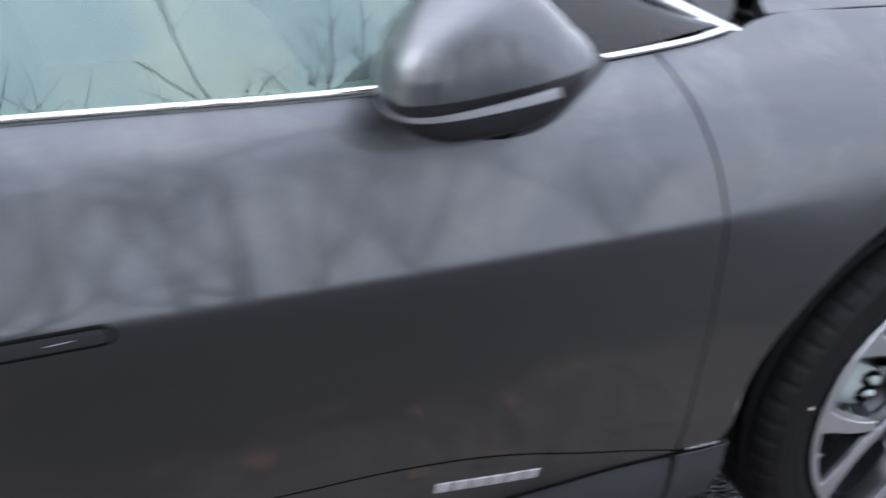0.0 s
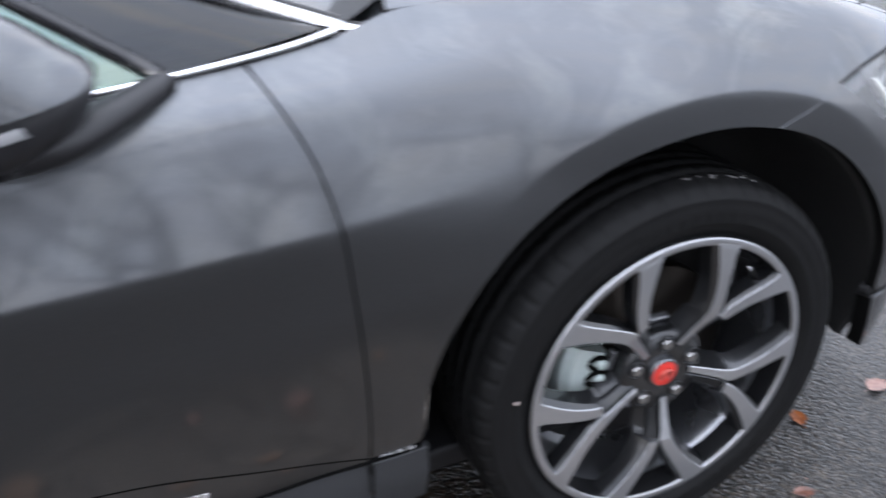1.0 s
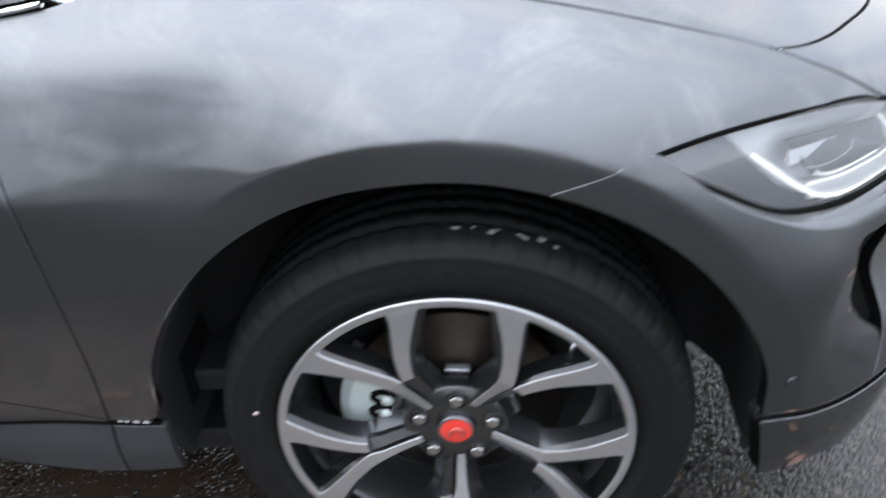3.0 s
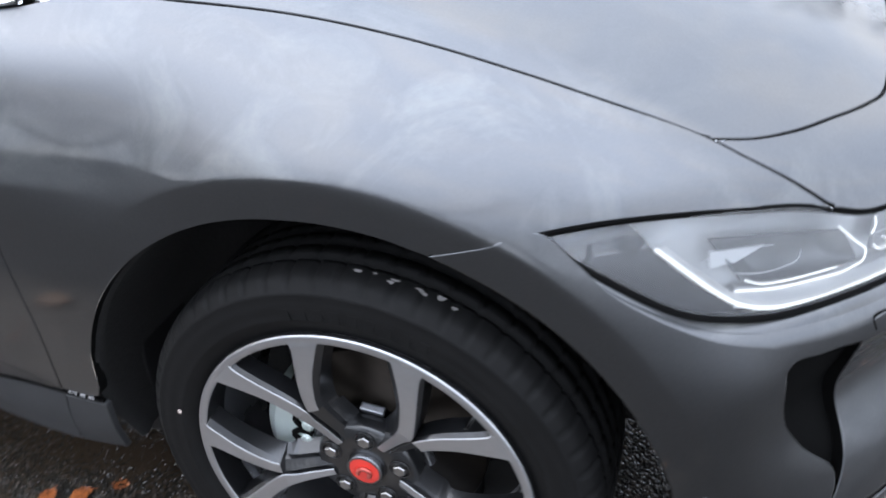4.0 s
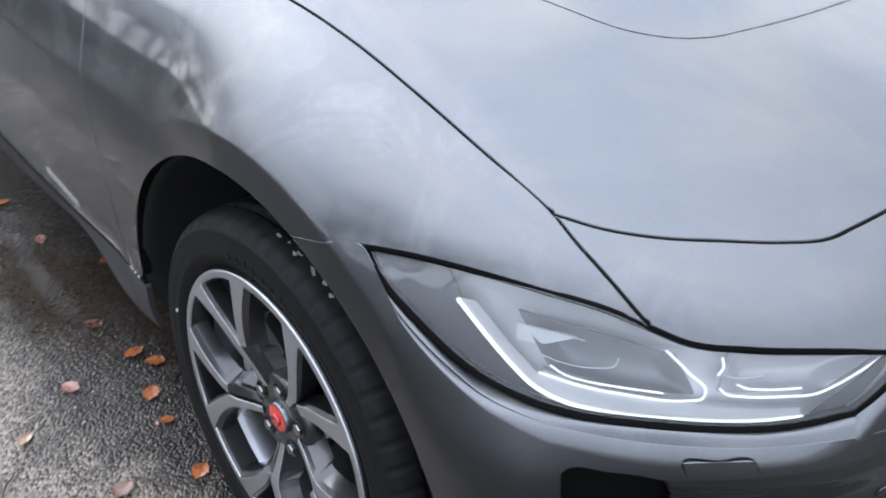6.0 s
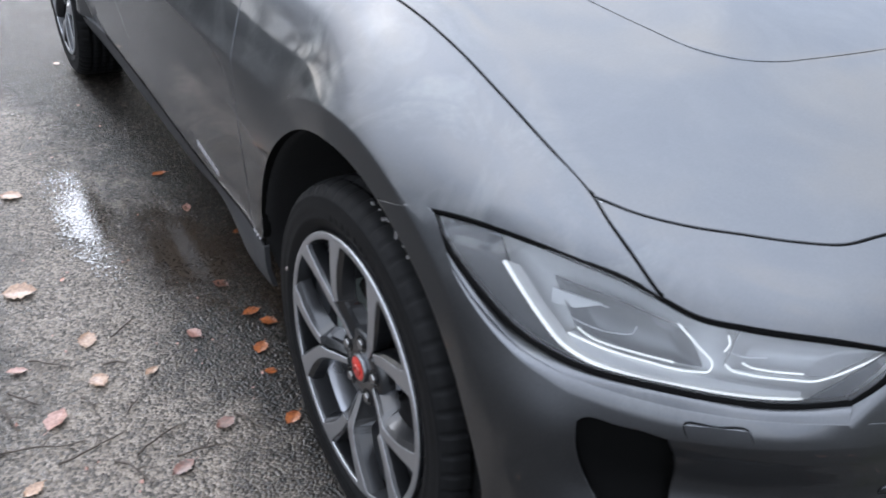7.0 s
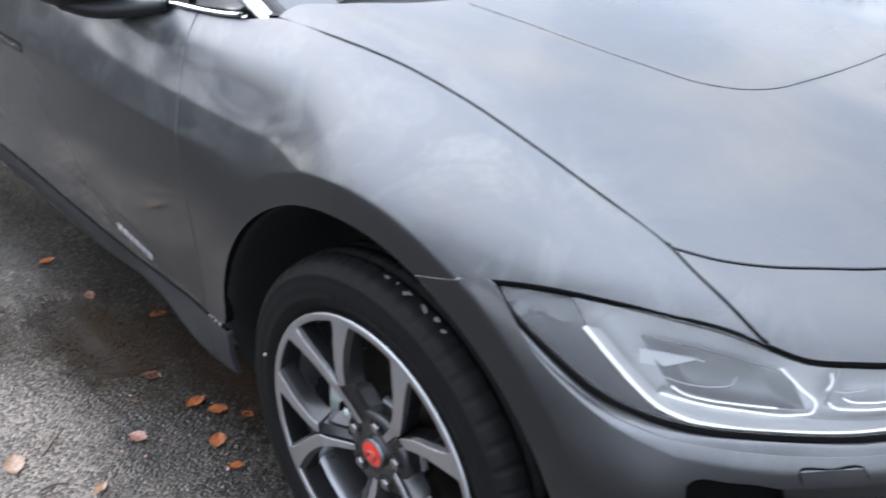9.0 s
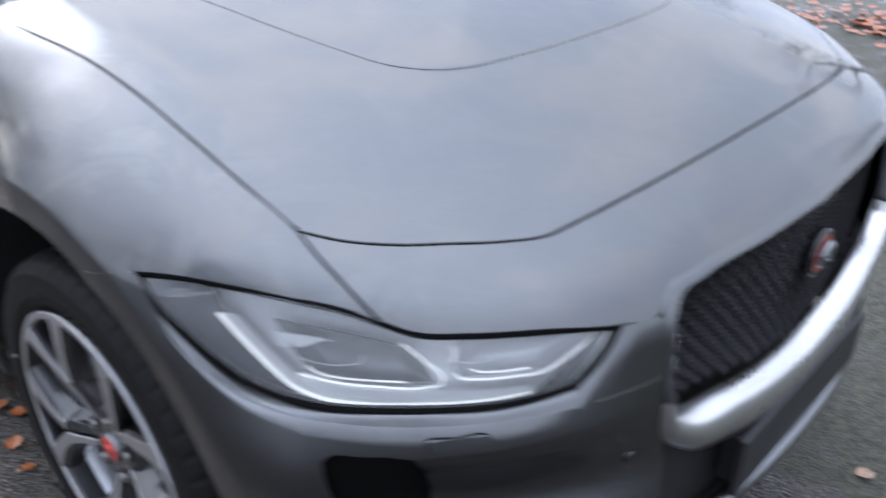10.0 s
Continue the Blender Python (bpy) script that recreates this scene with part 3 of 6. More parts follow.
def patch(c0, c1, d0, d1, nu, nv, out=0.0, sharp=(), fit=True):
    """A grid of points on the skin between four curves given by a few points each."""
    cs = [spline(c, nu if k < 2 else nv, sharp=k in sharp) for k, c in enumerate((c0, c1, d0, d1))]
    g = coons(*cs)
    if not fit:
        return g
    g = on_skin(g, out).reshape(g.shape)
    # a point that strayed from its neighbours goes back between them
    for _ in range(3):
        mean = (g[:-2, 1:-1] + g[2:, 1:-1] + g[1:-1, :-2] + g[1:-1, 2:]) / 4
        far = np.linalg.norm(g[1:-1, 1:-1] - mean, axis=2)
        stray = far > np.maximum(6 * np.median(far), 0.0015)
        g[1:-1, 1:-1][stray] = mean[stray]
    return g


def panel(g, gap=0.0022, lip=0.02, flip=False):
    """Vertices and faces of a pressed panel: the grid drawn in by the gap, with a rounded edge turned inwards."""
    n, m, _ = g.shape
    g = g.copy()
    rim = [(0, j) for j in range(m)] + [(i, m - 1) for i in range(1, n)] + [(n - 1, j) for j in range(m - 2, -1, -1)] + [(i, 0) for i in range(n - 2, 0, -1)]
    nor = np.cross(np.gradient(g, axis=1), np.gradient(g, axis=0))
    nor /= np.linalg.norm(nor, axis=2)[..., None] + 1e-12
    normal = slope(g.reshape(-1, 3)).reshape(g.shape)
    normal /= np.linalg.norm(normal, axis=2)[..., None]
    if (nor * normal).sum() < 0:
        flip = not flip
    ids = np.array([i * m + j for i, j in rim])
    edge = np.array([g[i, j] for i, j in rim])
    en = np.array([normal[i, j] for i, j in rim])
    along = np.roll(edge, -1, 0) - np.roll(edge, 1, 0)
    along /= np.linalg.norm(along, axis=1)[:, None] + 1e-12
    side = np.cross(along, en)
    inner = np.array([g[min(max(i, 1), n - 2), min(max(j, 1), m - 2)] for i, j in rim]) - edge
    side *= np.sign((side * inner).sum(1))[:, None] + 0.0
    # the gap is taken from the outer rows together, so that none folds over
    for k, (i, j) in enumerate(rim):
        for step in range(4):
            share = side[k] * gap * (1 - step / 4)
            if i == 0 and step < n - 1:
                g[step, j] += share
            elif i == n - 1 and n - 1 - step > 0:
                g[n - 1 - step, j] += share
            elif j == 0:
                g[i, step] += share
            elif j == m - 1:
                g[i, m - 1 - step] += share
    edge = np.array([g[i, j] for i, j in rim])
    r1 = edge - side * 0.0010 - en * 0.0012
    r2 = edge - side * 0.0012 - en * lip
    verts = np.concatenate([g.reshape(-1, 3), edge, r1, r2, r1])
    faces = grid_faces(n, m, not flip)
    k = len(ids)
    e, a, b = n * m, n * m + k, n * m + 2 * k
    for q in range(k):
        w = (q + 1) % k
        f1, f2 = (e + q, e + w, a + w, a + q), (b + k + q, b + k + w, b + w, b + q)
        faces += [f1, f2] if not flip else [f1[::-1], f2[::-1]]
    return verts, faces


def mirrored(verts, faces):
    return np.array(verts) * (1, -1, 1), [f[::-1] for f in faces]


def both(name, vf, material, label="", far=True, owner=None):
    """The panel on the near side and its twin on the far side."""
    near = part(name, mesh_of(name, *vf), material, owner or car, label)
    if far:
        part(name, mesh_of(name, *mirrored(*vf)), material, owner or car, label)
    return near


def joined(*pieces):
    verts, faces, k = [], [], 0
    for v, f in pieces:
        verts.append(np.array(v))
        faces += [tuple(int(i) + k for i in q) for q in f]
        k += len(v)
    return np.concatenate(verts), faces


car = tagged(empty("car"), "dark grey metallic electric hatchback parked on wet asphalt", "car")

# feature lines of the near side
HOODLINE = line((-0.411, 0.792, 1.048), (-0.24, 0.782, 1.044), (-0.084, 0.776, 1.034), (0.061, 0.777, 1.012), (0.205, 0.783, 0.983), (0.332, 0.785, 0.949), (0.437, 0.782, 0.915))
HOODTIP = line((0.437, 0.782, 0.915), (0.480, 0.788, 0.901), (0.529, 0.788, 0.880), (0.559, 0.785, 0.862), (0.583, 0.780, 0.845))
LAMPTOP_REAR = line((0.265, 0.925, 0.847), (0.344, 0.897, 0.860), (0.421, 0.872, 0.867), (0.488, 0.842, 0.866), (0.549, 0.808, 0.860), (0.583, 0.780, 0.845))
LAMPTOP_FRONT = line((0.583, 0.780, 0.845), (0.618, 0.757, 0.834), (0.664, 0.706, 0.828), (0.721, 0.627, 0.822), (0.773, 0.532, 0.808))
JOINT = line((0.143, 0.947, 0.809), (0.205, 0.938, 0.829), (0.265, 0.925, 0.847))
LAMPLOW = line((0.265, 0.925, 0.847), (0.298, 0.930, 0.824), (0.366, 0.914, 0.778), (0.442, 0.886, 0.735), (0.512, 0.857, 0.724), (0.626, 0.774, 0.725), (0.719, 0.660, 0.726), (0.757, 0.597, 0.736))
LAMPEND = line((0.757, 0.597, 0.736), (0.766, 0.565, 0.770), (0.773, 0.532, 0.808))
HOODFRONT = line((0.437, 0.782, 0.915), (0.480, 0.754, 0.910), (0.531, 0.703, 0.903), (0.574, 0.645, 0.898), (0.616, 0.584, 0.893), (0.643, 0.531, 0.890), (0.652, 0.480, 0.8935), (0.666, 0.345, 0.901), (0.674, 0.147, 0.905), (0.675, 0.0, 0.906))
COWL = line((-0.411, 0.792, 1.045), (-0.405, 0.765, 1.060), (-0.32, 0.703, 1.070), (-0.262, 0.622, 1.072), (-0.230, 0.510, 1.074), (-0.212, 0.40, 1.077), (-0.195, 0.2, 1.08), (-0.190, 0.0, 1.081))
SEAM = line((-0.614, 0.833, 1.022), (-0.588, 0.885, 0.975), (-0.563, 0.916, 0.910), (-0.547, 0.941, 0.824), (-0.541, 0.938, 0.72), (-0.538, 0.932, 0.60), (-0.542, 0.917, 0.45), (-0.546, 0.912, 0.407))
SILLTOP = line((-2.50, 0.925, 0.560), (-2.07, 0.924, 0.545), (-1.63, 0.925, 0.542), (-1.15, 0.928, 0.521), (-1.007, 0.928, 0.517), (-0.859, 0.926, 0.497), (-0.70, 0.921, 0.450), (-0.546, 0.912, 0.407))
BELT = line((-2.45, 0.86, 1.045), (-1.80, 0.857, 1.026), (-1.38, 0.855, 1.019), (-0.985, 0.857, 1.010), (-0.713, 0.843, 1.017), (-0.614, 0.833, 1.022))


def mirror_line(pts):
    return [(x, -y, z) for x, y, z in pts]


def fender():
    top = line((-0.614, 0.833, 1.022), (-0.55, 0.826, 1.028), (-0.49, 0.816, 1.034)) + HOODLINE[:-1] + HOODTIP
    low = arch(0, ARCH_R, 174, 72.2, 14)
    g = patch(top, line((-0.546, 0.912, 0.407), (-0.50, 0.915, 0.407), (-0.462, 0.917, 0.407))[:-1] + low, SEAM, (JOINT[:-1] + LAMPTOP_REAR)[::-1], 170, 120)
    return both("front_fender", panel(g), PAINT, "grey metallic front fender with flared wheel arch")


def wing_of_hood():
    c0, c1 = HOODLINE, mirror_line(HOODLINE)
    back, front = COWL + mirror_line(COWL)[-2::-1], HOODFRONT + mirror_line(HOODFRONT)[-2::-1]
    g = patch(back, front, c0, c1, 340, 260)
    # the raised bulge in the middle ends in a thin crease
    ridge = spline([(0.338, 0.0, 0), (0.337, 0.12, 0), (0.329, 0.245, 0), (0.318, 0.32, 0), (0.295, 0.376, 0), (0.245, 0.428, 0), (0.150, 0.461, 0), (0.045, 0.484, 0), (-0.136, 0.508, 0), (-0.6, 0.53, 0)], 160)[:, :2]
    x, a = g[..., 0].ravel(), np.abs(g[..., 1]).ravel()
    away = np.full(len(x), 9.0)
    for rx, ra in ridge:
        away = np.minimum(away, np.hypot(x - rx, a - ra))
    order = np.argsort(ridge[:, 0])
    near = np.where((a < np.interp(x, ridge[order, 0], ridge[order, 1])) & (x < 0.3381), away, -away).reshape(g.shape[:2])
    depth = 0.0024 / (1 + np.exp(-near / 0.0028)) * np.exp(-np.maximum(near, 0) / 0.16)
    g[..., 2] += 0.5 * depth
    # the crease's shaded step is drawn as a thin black rod
    shade_line = np.stack([ridge[:, 0], -ridge[:, 1], 0 * ridge[:, 0] + 1.05], 1)
    shade_line = shade_line[shade_line[:, 0] > -0.20]
    for _ in range(6):
        shade_line[:, 2] -= skin(shade_line) / np.maximum(slope(shade_line)[:, 2], 0.3)
    both("hood_crease", tube(shade_line + (0, 0, 0.0001), 0.0011, 6), SEAL_SHADE, "thin black line drawn along the hood crease for its shade")
    return part("hood", mesh_of("hood", *panel(g, 0.0028)), PAINT, car, "grey metallic hood with a creased middle bulge")


def nose_panel():
    low = LAMPTOP_FRONT + line((0.797, 0.470, 0.806), (0.800, 0.452, 0.826), (0.806, 0.40, 0.838), (0.815, 0.25, 0.842), (0.822, 0.0, 0.842))
    low = low + mirror_line(low)[-2::-1]
    top = HOODFRONT + mirror_line(HOODFRONT)[-2::-1]
    g = patch(top, low, HOODTIP, mirror_line(HOODTIP), 260, 60)
    return part("nose_panel", mesh_of("nose_panel", *panel(g, 0.0028)), PAINT, car)


BUMPTOP = line((0.265, 0.928, 0.844), (0.332, 0.930, 0.796), (0.405, 0.920, 0.757), (0.455, 0.911, 0.738), (0.532, 0.873, 0.7205), (0.590, 0.831, 0.7145), (0.642, 0.785, 0.713), (0.690, 0.736, 0.715), (0.732, 0.680, 0.717), (0.768, 0.611, 0.720), (0.790, 0.540, 0.717), (0.806, 0.458, 0.712))
VENT_OUT = line((0.562, 0.867, 0.664), (0.562, 0.862, 0.63), (0.574, 0.850, 0.575), (0.608, 0.825, 0.510), (0.658, 0.792, 0.445))
VENT_IN = line((0.648, 0.789, 0.670), (0.655, 0.765, 0.60), (0.662, 0.762, 0.52), (0.672, 0.782, 0.445))


def welded(grids, lip=0.018):
    """Patches sewn into one panel, its free edges rounded and turned inwards."""
    bm = bmesh.new()
    for g in grids:
        n, m, _ = g.shape
        vs = [[bm.verts.new(g[i, j]) for j in range(m)] for i in range(n)]
        for i in range(n - 1):
            for j in range(m - 1):
                bm.faces.new((vs[i][j], vs[i][j + 1], vs[i + 1][j + 1], vs[i + 1][j]))
    bmesh.ops.remove_doubles(bm, verts=bm.verts, dist=0.0006)
    bm.normal_update()
    centres = np.array([f.calc_center_median()[:] for f in bm.faces])
    flips = [f for f, s in zip(bm.faces, slope(centres)) if f.normal.dot(Vector(s)) < 0]
    bmesh.ops.reverse_faces(bm, faces=flips)
    bm.normal_update()
    for depth, keep in ((0.0015, 1), (lip, 1)):
        edges = [e for e in bm.edges if e.is_boundary]
        normals = {v: v.normal.copy() for e in edges for v in e.verts} if depth < 0.002 else {}
        out = bmesh.ops.extrude_edge_only(bm, edges=edges)
        new_verts = [v for v in out["geom"] if isinstance(v, bmesh.types.BMVert)]
        pts = np.array([v.co[:] for v in new_verts])
        sl = slope(pts)
        sl /= np.linalg.norm(sl, axis=1)[:, None]
        for v, d in zip(new_verts, sl):
            v.co -= Vector(d) * depth
    bm.normal_update()
    me = bpy.data.meshes.new("panel")
    bm.to_mesh(me)
    bm.free()
    verts = np.array([v.co[:] for v in me.vertices])
    faces = [tuple(p.vertices) for p in me.polygons]
    bpy.data.meshes.remove(me)
    return verts, faces


def rolled(g):
    """Draws the first rows of a patch inwards in a soft round, towards its first edge."""
    n = slope(g.reshape(-1, 3)).reshape(g.shape)
    n /= np.linalg.norm(n, axis=2)[..., None]
    away = np.linalg.norm(g - g[:1], axis=2)
    share = np.clip((g[:1, :, 0] - 0.31) / 0.12, 0, 1) * np.clip((np.abs(g[:1, :, 1]) - 0.615) / 0.06, 0, 1)
    return g - n * (0.0075 * share * np.clip(1 - away / 0.024, 0, 1) ** 2)[..., None]


def bumper():
    vo, vi = VENT_OUT[0], VENT_IN[0]
    mid = line((0.351, 0.944, 0.67), (0.40, 0.938, 0.669), (0.46, 0.920, 0.667)) + [vo]
    mid2 = [vo] + line((0.566, 0.863, 0.671), (0.60, 0.832, 0.674), (0.63, 0.805, 0.673)) + [vi]
    mid3 = [vi] + line((0.712, 0.720, 0.679), (0.775, 0.600, 0.684), (0.808, 0.457, 0.684))
    t1, t2 = BUMPTOP[4], BUMPTOP[6]
    end = BUMPTOP[-1]
    low = line((0.457, 0.925, 0.408), (0.492, 0.909, 0.400), (0.540, 0.885, 0.386), (0.591, 0.854, 0.376), (0.66, 0.805, 0.370))
    low2 = [low[-1]] + line((0.72, 0.742, 0.366), (0.775, 0.62, 0.36), (0.815, 0.45, 0.355))
    tip = low[-1]
    up_a = patch(JOINT[:-1] + BUMPTOP[:5], mid, arch(0, ARCH_R, 72.2, 40.7, 8), [t1, vo], 150, 70)
    up_b = patch(BUMPTOP[4:7], mid2, [t1, vo], [t2, vi], 40, 70)
    up_c = patch(BUMPTOP[6:], mid3, [t2, vi], [end, mid3[-1]], 90, 70)
    outer = patch(mid, low, arch(0, ARCH_R, 40.7, 8, 6)[:-1] + [low[0]], VENT_OUT + [tip], 150, 70)
    inner = patch(mid3, low2, VENT_IN + [tip], line((0.808, 0.457, 0.684), (0.822, 0.436, 0.60), (0.825, 0.44, 0.50), (0.815, 0.45, 0.355)), 90, 70)
    # under the crease the face falls back, deepest beside the vent
    down, along = np.linspace(0, 1, 70)[:, None], np.linspace(0, 1, 90)[None]
    fall = 0.012 * np.clip(down / 0.14, 0, 1) * (1 - down) * np.clip(1 - along / 0.9, 0, 1) ** 1.2
    face_out = slope(inner.reshape(-1, 3)).reshape(inner.shape)
    inner = inner - face_out / np.linalg.norm(face_out, axis=2)[..., None] * fall[..., None]
    # the upper edge rolls inwards under the headlight
    for g in (up_a, up_b, up_c):
        g[:] = rolled(g)
    b = both("bumper", welded([up_a, up_b, up_c, outer, inner]), PAINT, "grey metallic front bumper")
    # shelf under the headlight
    g = patch(LAMPLOW, BUMPTOP[:10], [LAMPLOW[0], BUMPTOP[0]], [LAMPLOW[-1], BUMPTOP[9]], 100, 8, fit=False)
    rows = np.linspace(0, 1, 8)[:, None, None]
    edge_ = on_skin(g[-1])
    share = np.clip((edge_[:, 0] - 0.31) / 0.12, 0, 1) * np.clip((np.abs(edge_[:, 1]) - 0.615) / 0.06, 0, 1)
    nor_ = slope(edge_)
    top_, bot_ = g[:1], (edge_ - nor_ / np.linalg.norm(nor_, axis=1)[:, None] * (0.0004 + 0.0075 * share)[:, None])[None]
    g = top_ + (bot_ - top_) * rows
    g[..., 2] += 0.0035 * np.sin(rows[..., 0] * math.pi)
    both("lamp_shelf", (g.reshape(-1, 3), grid_faces(8, 100, True)), PAINT)
    corner = patch(LAMPEND[::-1][:1] + line((0.797, 0.468, 0.803)), line((0.757, 0.597, 0.736), (0.768, 0.611, 0.720), (0.790, 0.540, 0.717), (0.806, 0.458, 0.712)), LAMPEND[::-1], line((0.797, 0.468, 0.803), (0.803, 0.460, 0.76), (0.806, 0.458, 0.712)), 40, 20, fit=False)
    ease = np.clip(np.linspace(0, 2.5, 40), 0, 1)[None, :, None]
    corner = corner + (on_skin(corner).reshape(corner.shape) - corner) * ease * ease * (3 - 2 * ease)
    both("lamp_corner", (corner.reshape(-1, 3), grid_faces(20, 40, True)), PAINT)
    # the black air curtain behind the opening
    g = patch(mid2, [VENT_OUT[-1], VENT_IN[-1]], VENT_OUT, VENT_IN, 20, 30, out=-0.022)
    both("air_vent", panel(g, -0.014, 0.02), SEAL_SHADE, "black air vent insert")
    # hidden cover of the headlamp washer
    top_, foot = line((0.657, 0.776, 0.697), (0.683, 0.746, 0.702), (0.707, 0.717, 0.704)), line((0.664, 0.772, 0.679), (0.69, 0.742, 0.682), (0.715, 0.711, 0.687))
    g = patch(top_, foot, [top_[0], foot[0]], [top_[-1], foot[-1]], 24, 8, out=0.0012)
    both("washer_cover", panel(g, 0.0, 0.005), PAINT)
    both("washer_gap", tube(np.array([on_skin([p])[0] for p in spline([foot[0], top_[0], top_[1], top_[2], foot[2]], 40)]), 0.0011, 6), SEAL_SHADE)
    for x, a, z in ((0.487, 0.905, 0.465), (0.80, 0.50, 0.575)):
        p = on_skin([(x, -a, z)])[0]
        d = slope(p[None])[0]
        q = Vector(d).to_track_quat("Y", "Z").to_matrix()
        for name, prof, m in (("sensor_ring", [(0.0128, -0.003), (0.0122, 0.0006), (0.0106, 0.0004), (0.0104, -0.004)], BLACK), ("parking_sensor", [(0.0, 0.0012), (0.008, 0.001), (0.0098, -0.0002), (0.0104, -0.004)], PAINT)):
            v, f = lathe(prof, 24)
            both(name, (np.array([q @ Vector(w) for w in v]) + p, f), m)
    # dark gap and lower lip
    edge = low + low2[1:] + line((0.84, 0.2, 0.352), (0.848, 0.0, 0.35))
    lowtop = [(x, y, z - 0.016) for x, y, z in edge]
    lowbot = line((0.470, 0.885, 0.262), (0.512, 0.868, 0.245), (0.565, 0.848, 0.232), (0.612, 0.822, 0.222), (0.68, 0.750, 0.22), (0.725, 0.68, 0.22), (0.77, 0.56, 0.22), (0.80, 0.42, 0.22), (0.82, 0.2, 0.22), (0.825, 0.0, 0.22))
    g = patch(lowtop, lowbot, [lowtop[0], lowbot[0]], [lowtop[-1], lowbot[-1]], 90, 16)
    both("lower_lip", panel(g, 0.0, 0.03), PAINT)
    g = patch([(x, y, z + 0.006) for x, y, z in edge], [(x, y, z - 0.020) for x, y, z in edge], [edge[0], lowtop[0]], [edge[-1], lowtop[-1]], 90, 5, out=-0.010)
    both("bumper_gap", panel(g, -0.004, 0.02), BLACK)
    g = patch(line((0.822, 0.436, 0.60), (0.836, 0.30, 0.55), (0.846, 0.15, 0.50), (0.848, 0.0, 0.48)), line((0.815, 0.45, 0.355), (0.83, 0.30, 0.355), (0.84, 0.15, 0.352), (0.848, 0.0, 0.35)), line((0.822, 0.436, 0.60), (0.825, 0.44, 0.50), (0.815, 0.45, 0.355)), line((0.848, 0.0, 0.48), (0.85, 0.0, 0.35)), 40, 24, out=-0.015)
    both("lower_intake", panel(g, -0.005, 0.02), BLACK, "black lower intake grille")
    return b


def headlight():
    lamp = empty("headlight", car)
    lamp["label"] = "wedge-shaped headlight with clear lens and white light guides"
    top, low = LAMPTOP_REAR + LAMPTOP_FRONT[1:], LAMPLOW
    flat = patch(low, top, [low[0], (low[0][0], low[0][1], low[0][2] + 1e-4)], LAMPEND, 90, 36, fit=False)
    nv, nu = flat.shape[:2]
    nor = slope(flat.reshape(-1, 3)).reshape(flat.shape)
    nor /= np.linalg.norm(nor, axis=2)[..., None]
    swell = np.sin(np.linspace(0, 1, nv) * math.pi)[:, None] * np.minimum(1, np.linspace(0, 5, nu))[None]
    flat = flat + nor * (0.005 * swell - 0.003)[..., None]

    def at(u, v, d):
        """A place in the lamp: u from the rear tip to the nose, v from the lower to the upper edge, d metres behind the lens."""
        i, j = v * (nv - 1), u * (nu - 1)
        i0, j0 = min(int(i), nv - 2), min(int(j), nu - 2)
        fi, fj = i - i0, j - j0
        w = ((1 - fi) * (1 - fj), (1 - fi) * fj, fi * (1 - fj), fi * fj)
        c = ((i0, j0), (i0, j0 + 1), (i0 + 1, j0), (i0 + 1, j0 + 1))
        return sum(k * flat[q] for k, q in zip(w, c)) - d * sum(k * nor[q] for k, q in zip(w, c))

    def rod(name, uvd, radius, material, n=40, flat_=1.0):
        pts = spline([at(*q) for q in uvd], n)
        return both(name, tube(pts, radius, 8, flat=flat_), material, owner=lamp)

    def sheet_in(name, u0, u1, vlow, vhigh, dlow, dhigh, material, lip=0.012, nu_=30, nv_=12):
        """A shaped face inside the lamp between two heights and depths, each given at u0 and u1."""
        g = np.array([[at(u0 + (u1 - u0) * s, (vlow[0] + (vlow[1] - vlow[0]) * s) * (1 - t) + (vhigh[0] + (vhigh[1] - vhigh[0]) * s) * t, (dlow[0] + (dlow[1] - dlow[0]) * s) * (1 - t) + (dhigh[0] + (dhigh[1] - dhigh[0]) * s) * t) for s in np.linspace(0, 1, nu_)] for t in np.linspace(0, 1, nv_)])
        return both(name, panel(g, 0.0, lip), material, owner=lamp)

    both("lens", panel(flat, 0.0025, 0.012), LENS, "clear polycarbonate lens", owner=lamp)
    for ob in lamp.children:
        ob.visible_shadow = False
    bowl = np.array([[at(s, t, 0.010 + 0.050 * (math.sin(math.pi * t) ** 0.35) * min(1, 5 * s, 20 * (1 - s))) for s in np.linspace(0, 1, 70)] for t in np.linspace(0, 1, 24)])
    both("housing", panel(bowl, 0.0, 0.004), LAMPGREY, owner=lamp)
    rim = np.concatenate([flat[0], flat[1:, -1], flat[-1, -2::-1]]) - 0.004 * np.concatenate([nor[0], nor[1:, -1], nor[-1, -2::-1]])
    both("gasket", tube(rim, np.r_[np.linspace(0.0092, 0.0085, nu), np.full(nv - 1, 0.007), np.linspace(0.0052, 0.0026, nu - 1)], 8, closed_ends=False), SEAL_SHADE, "black lamp surround", owner=lamp)
    # smoked tail of the lamp
    tail = []
    for v in np.linspace(0.03, 0.96, 24):
        u1 = float(np.interp(v, (0.0, 0.08, 0.135, 0.25, 0.405, 0.60, 1.0), (0.50, 0.46, 0.405, 0.342, 0.275, 0.217, 0.15)))
        tail.append([at(0.03 + (u1 - 0.03) * s, v, 0.009 + 0.012 * s) for s in np.linspace(0, 1, 24)])
    both("rear_blind", panel(np.array(tail), 0.0, 0.006), LAMPTAIL, owner=lamp)
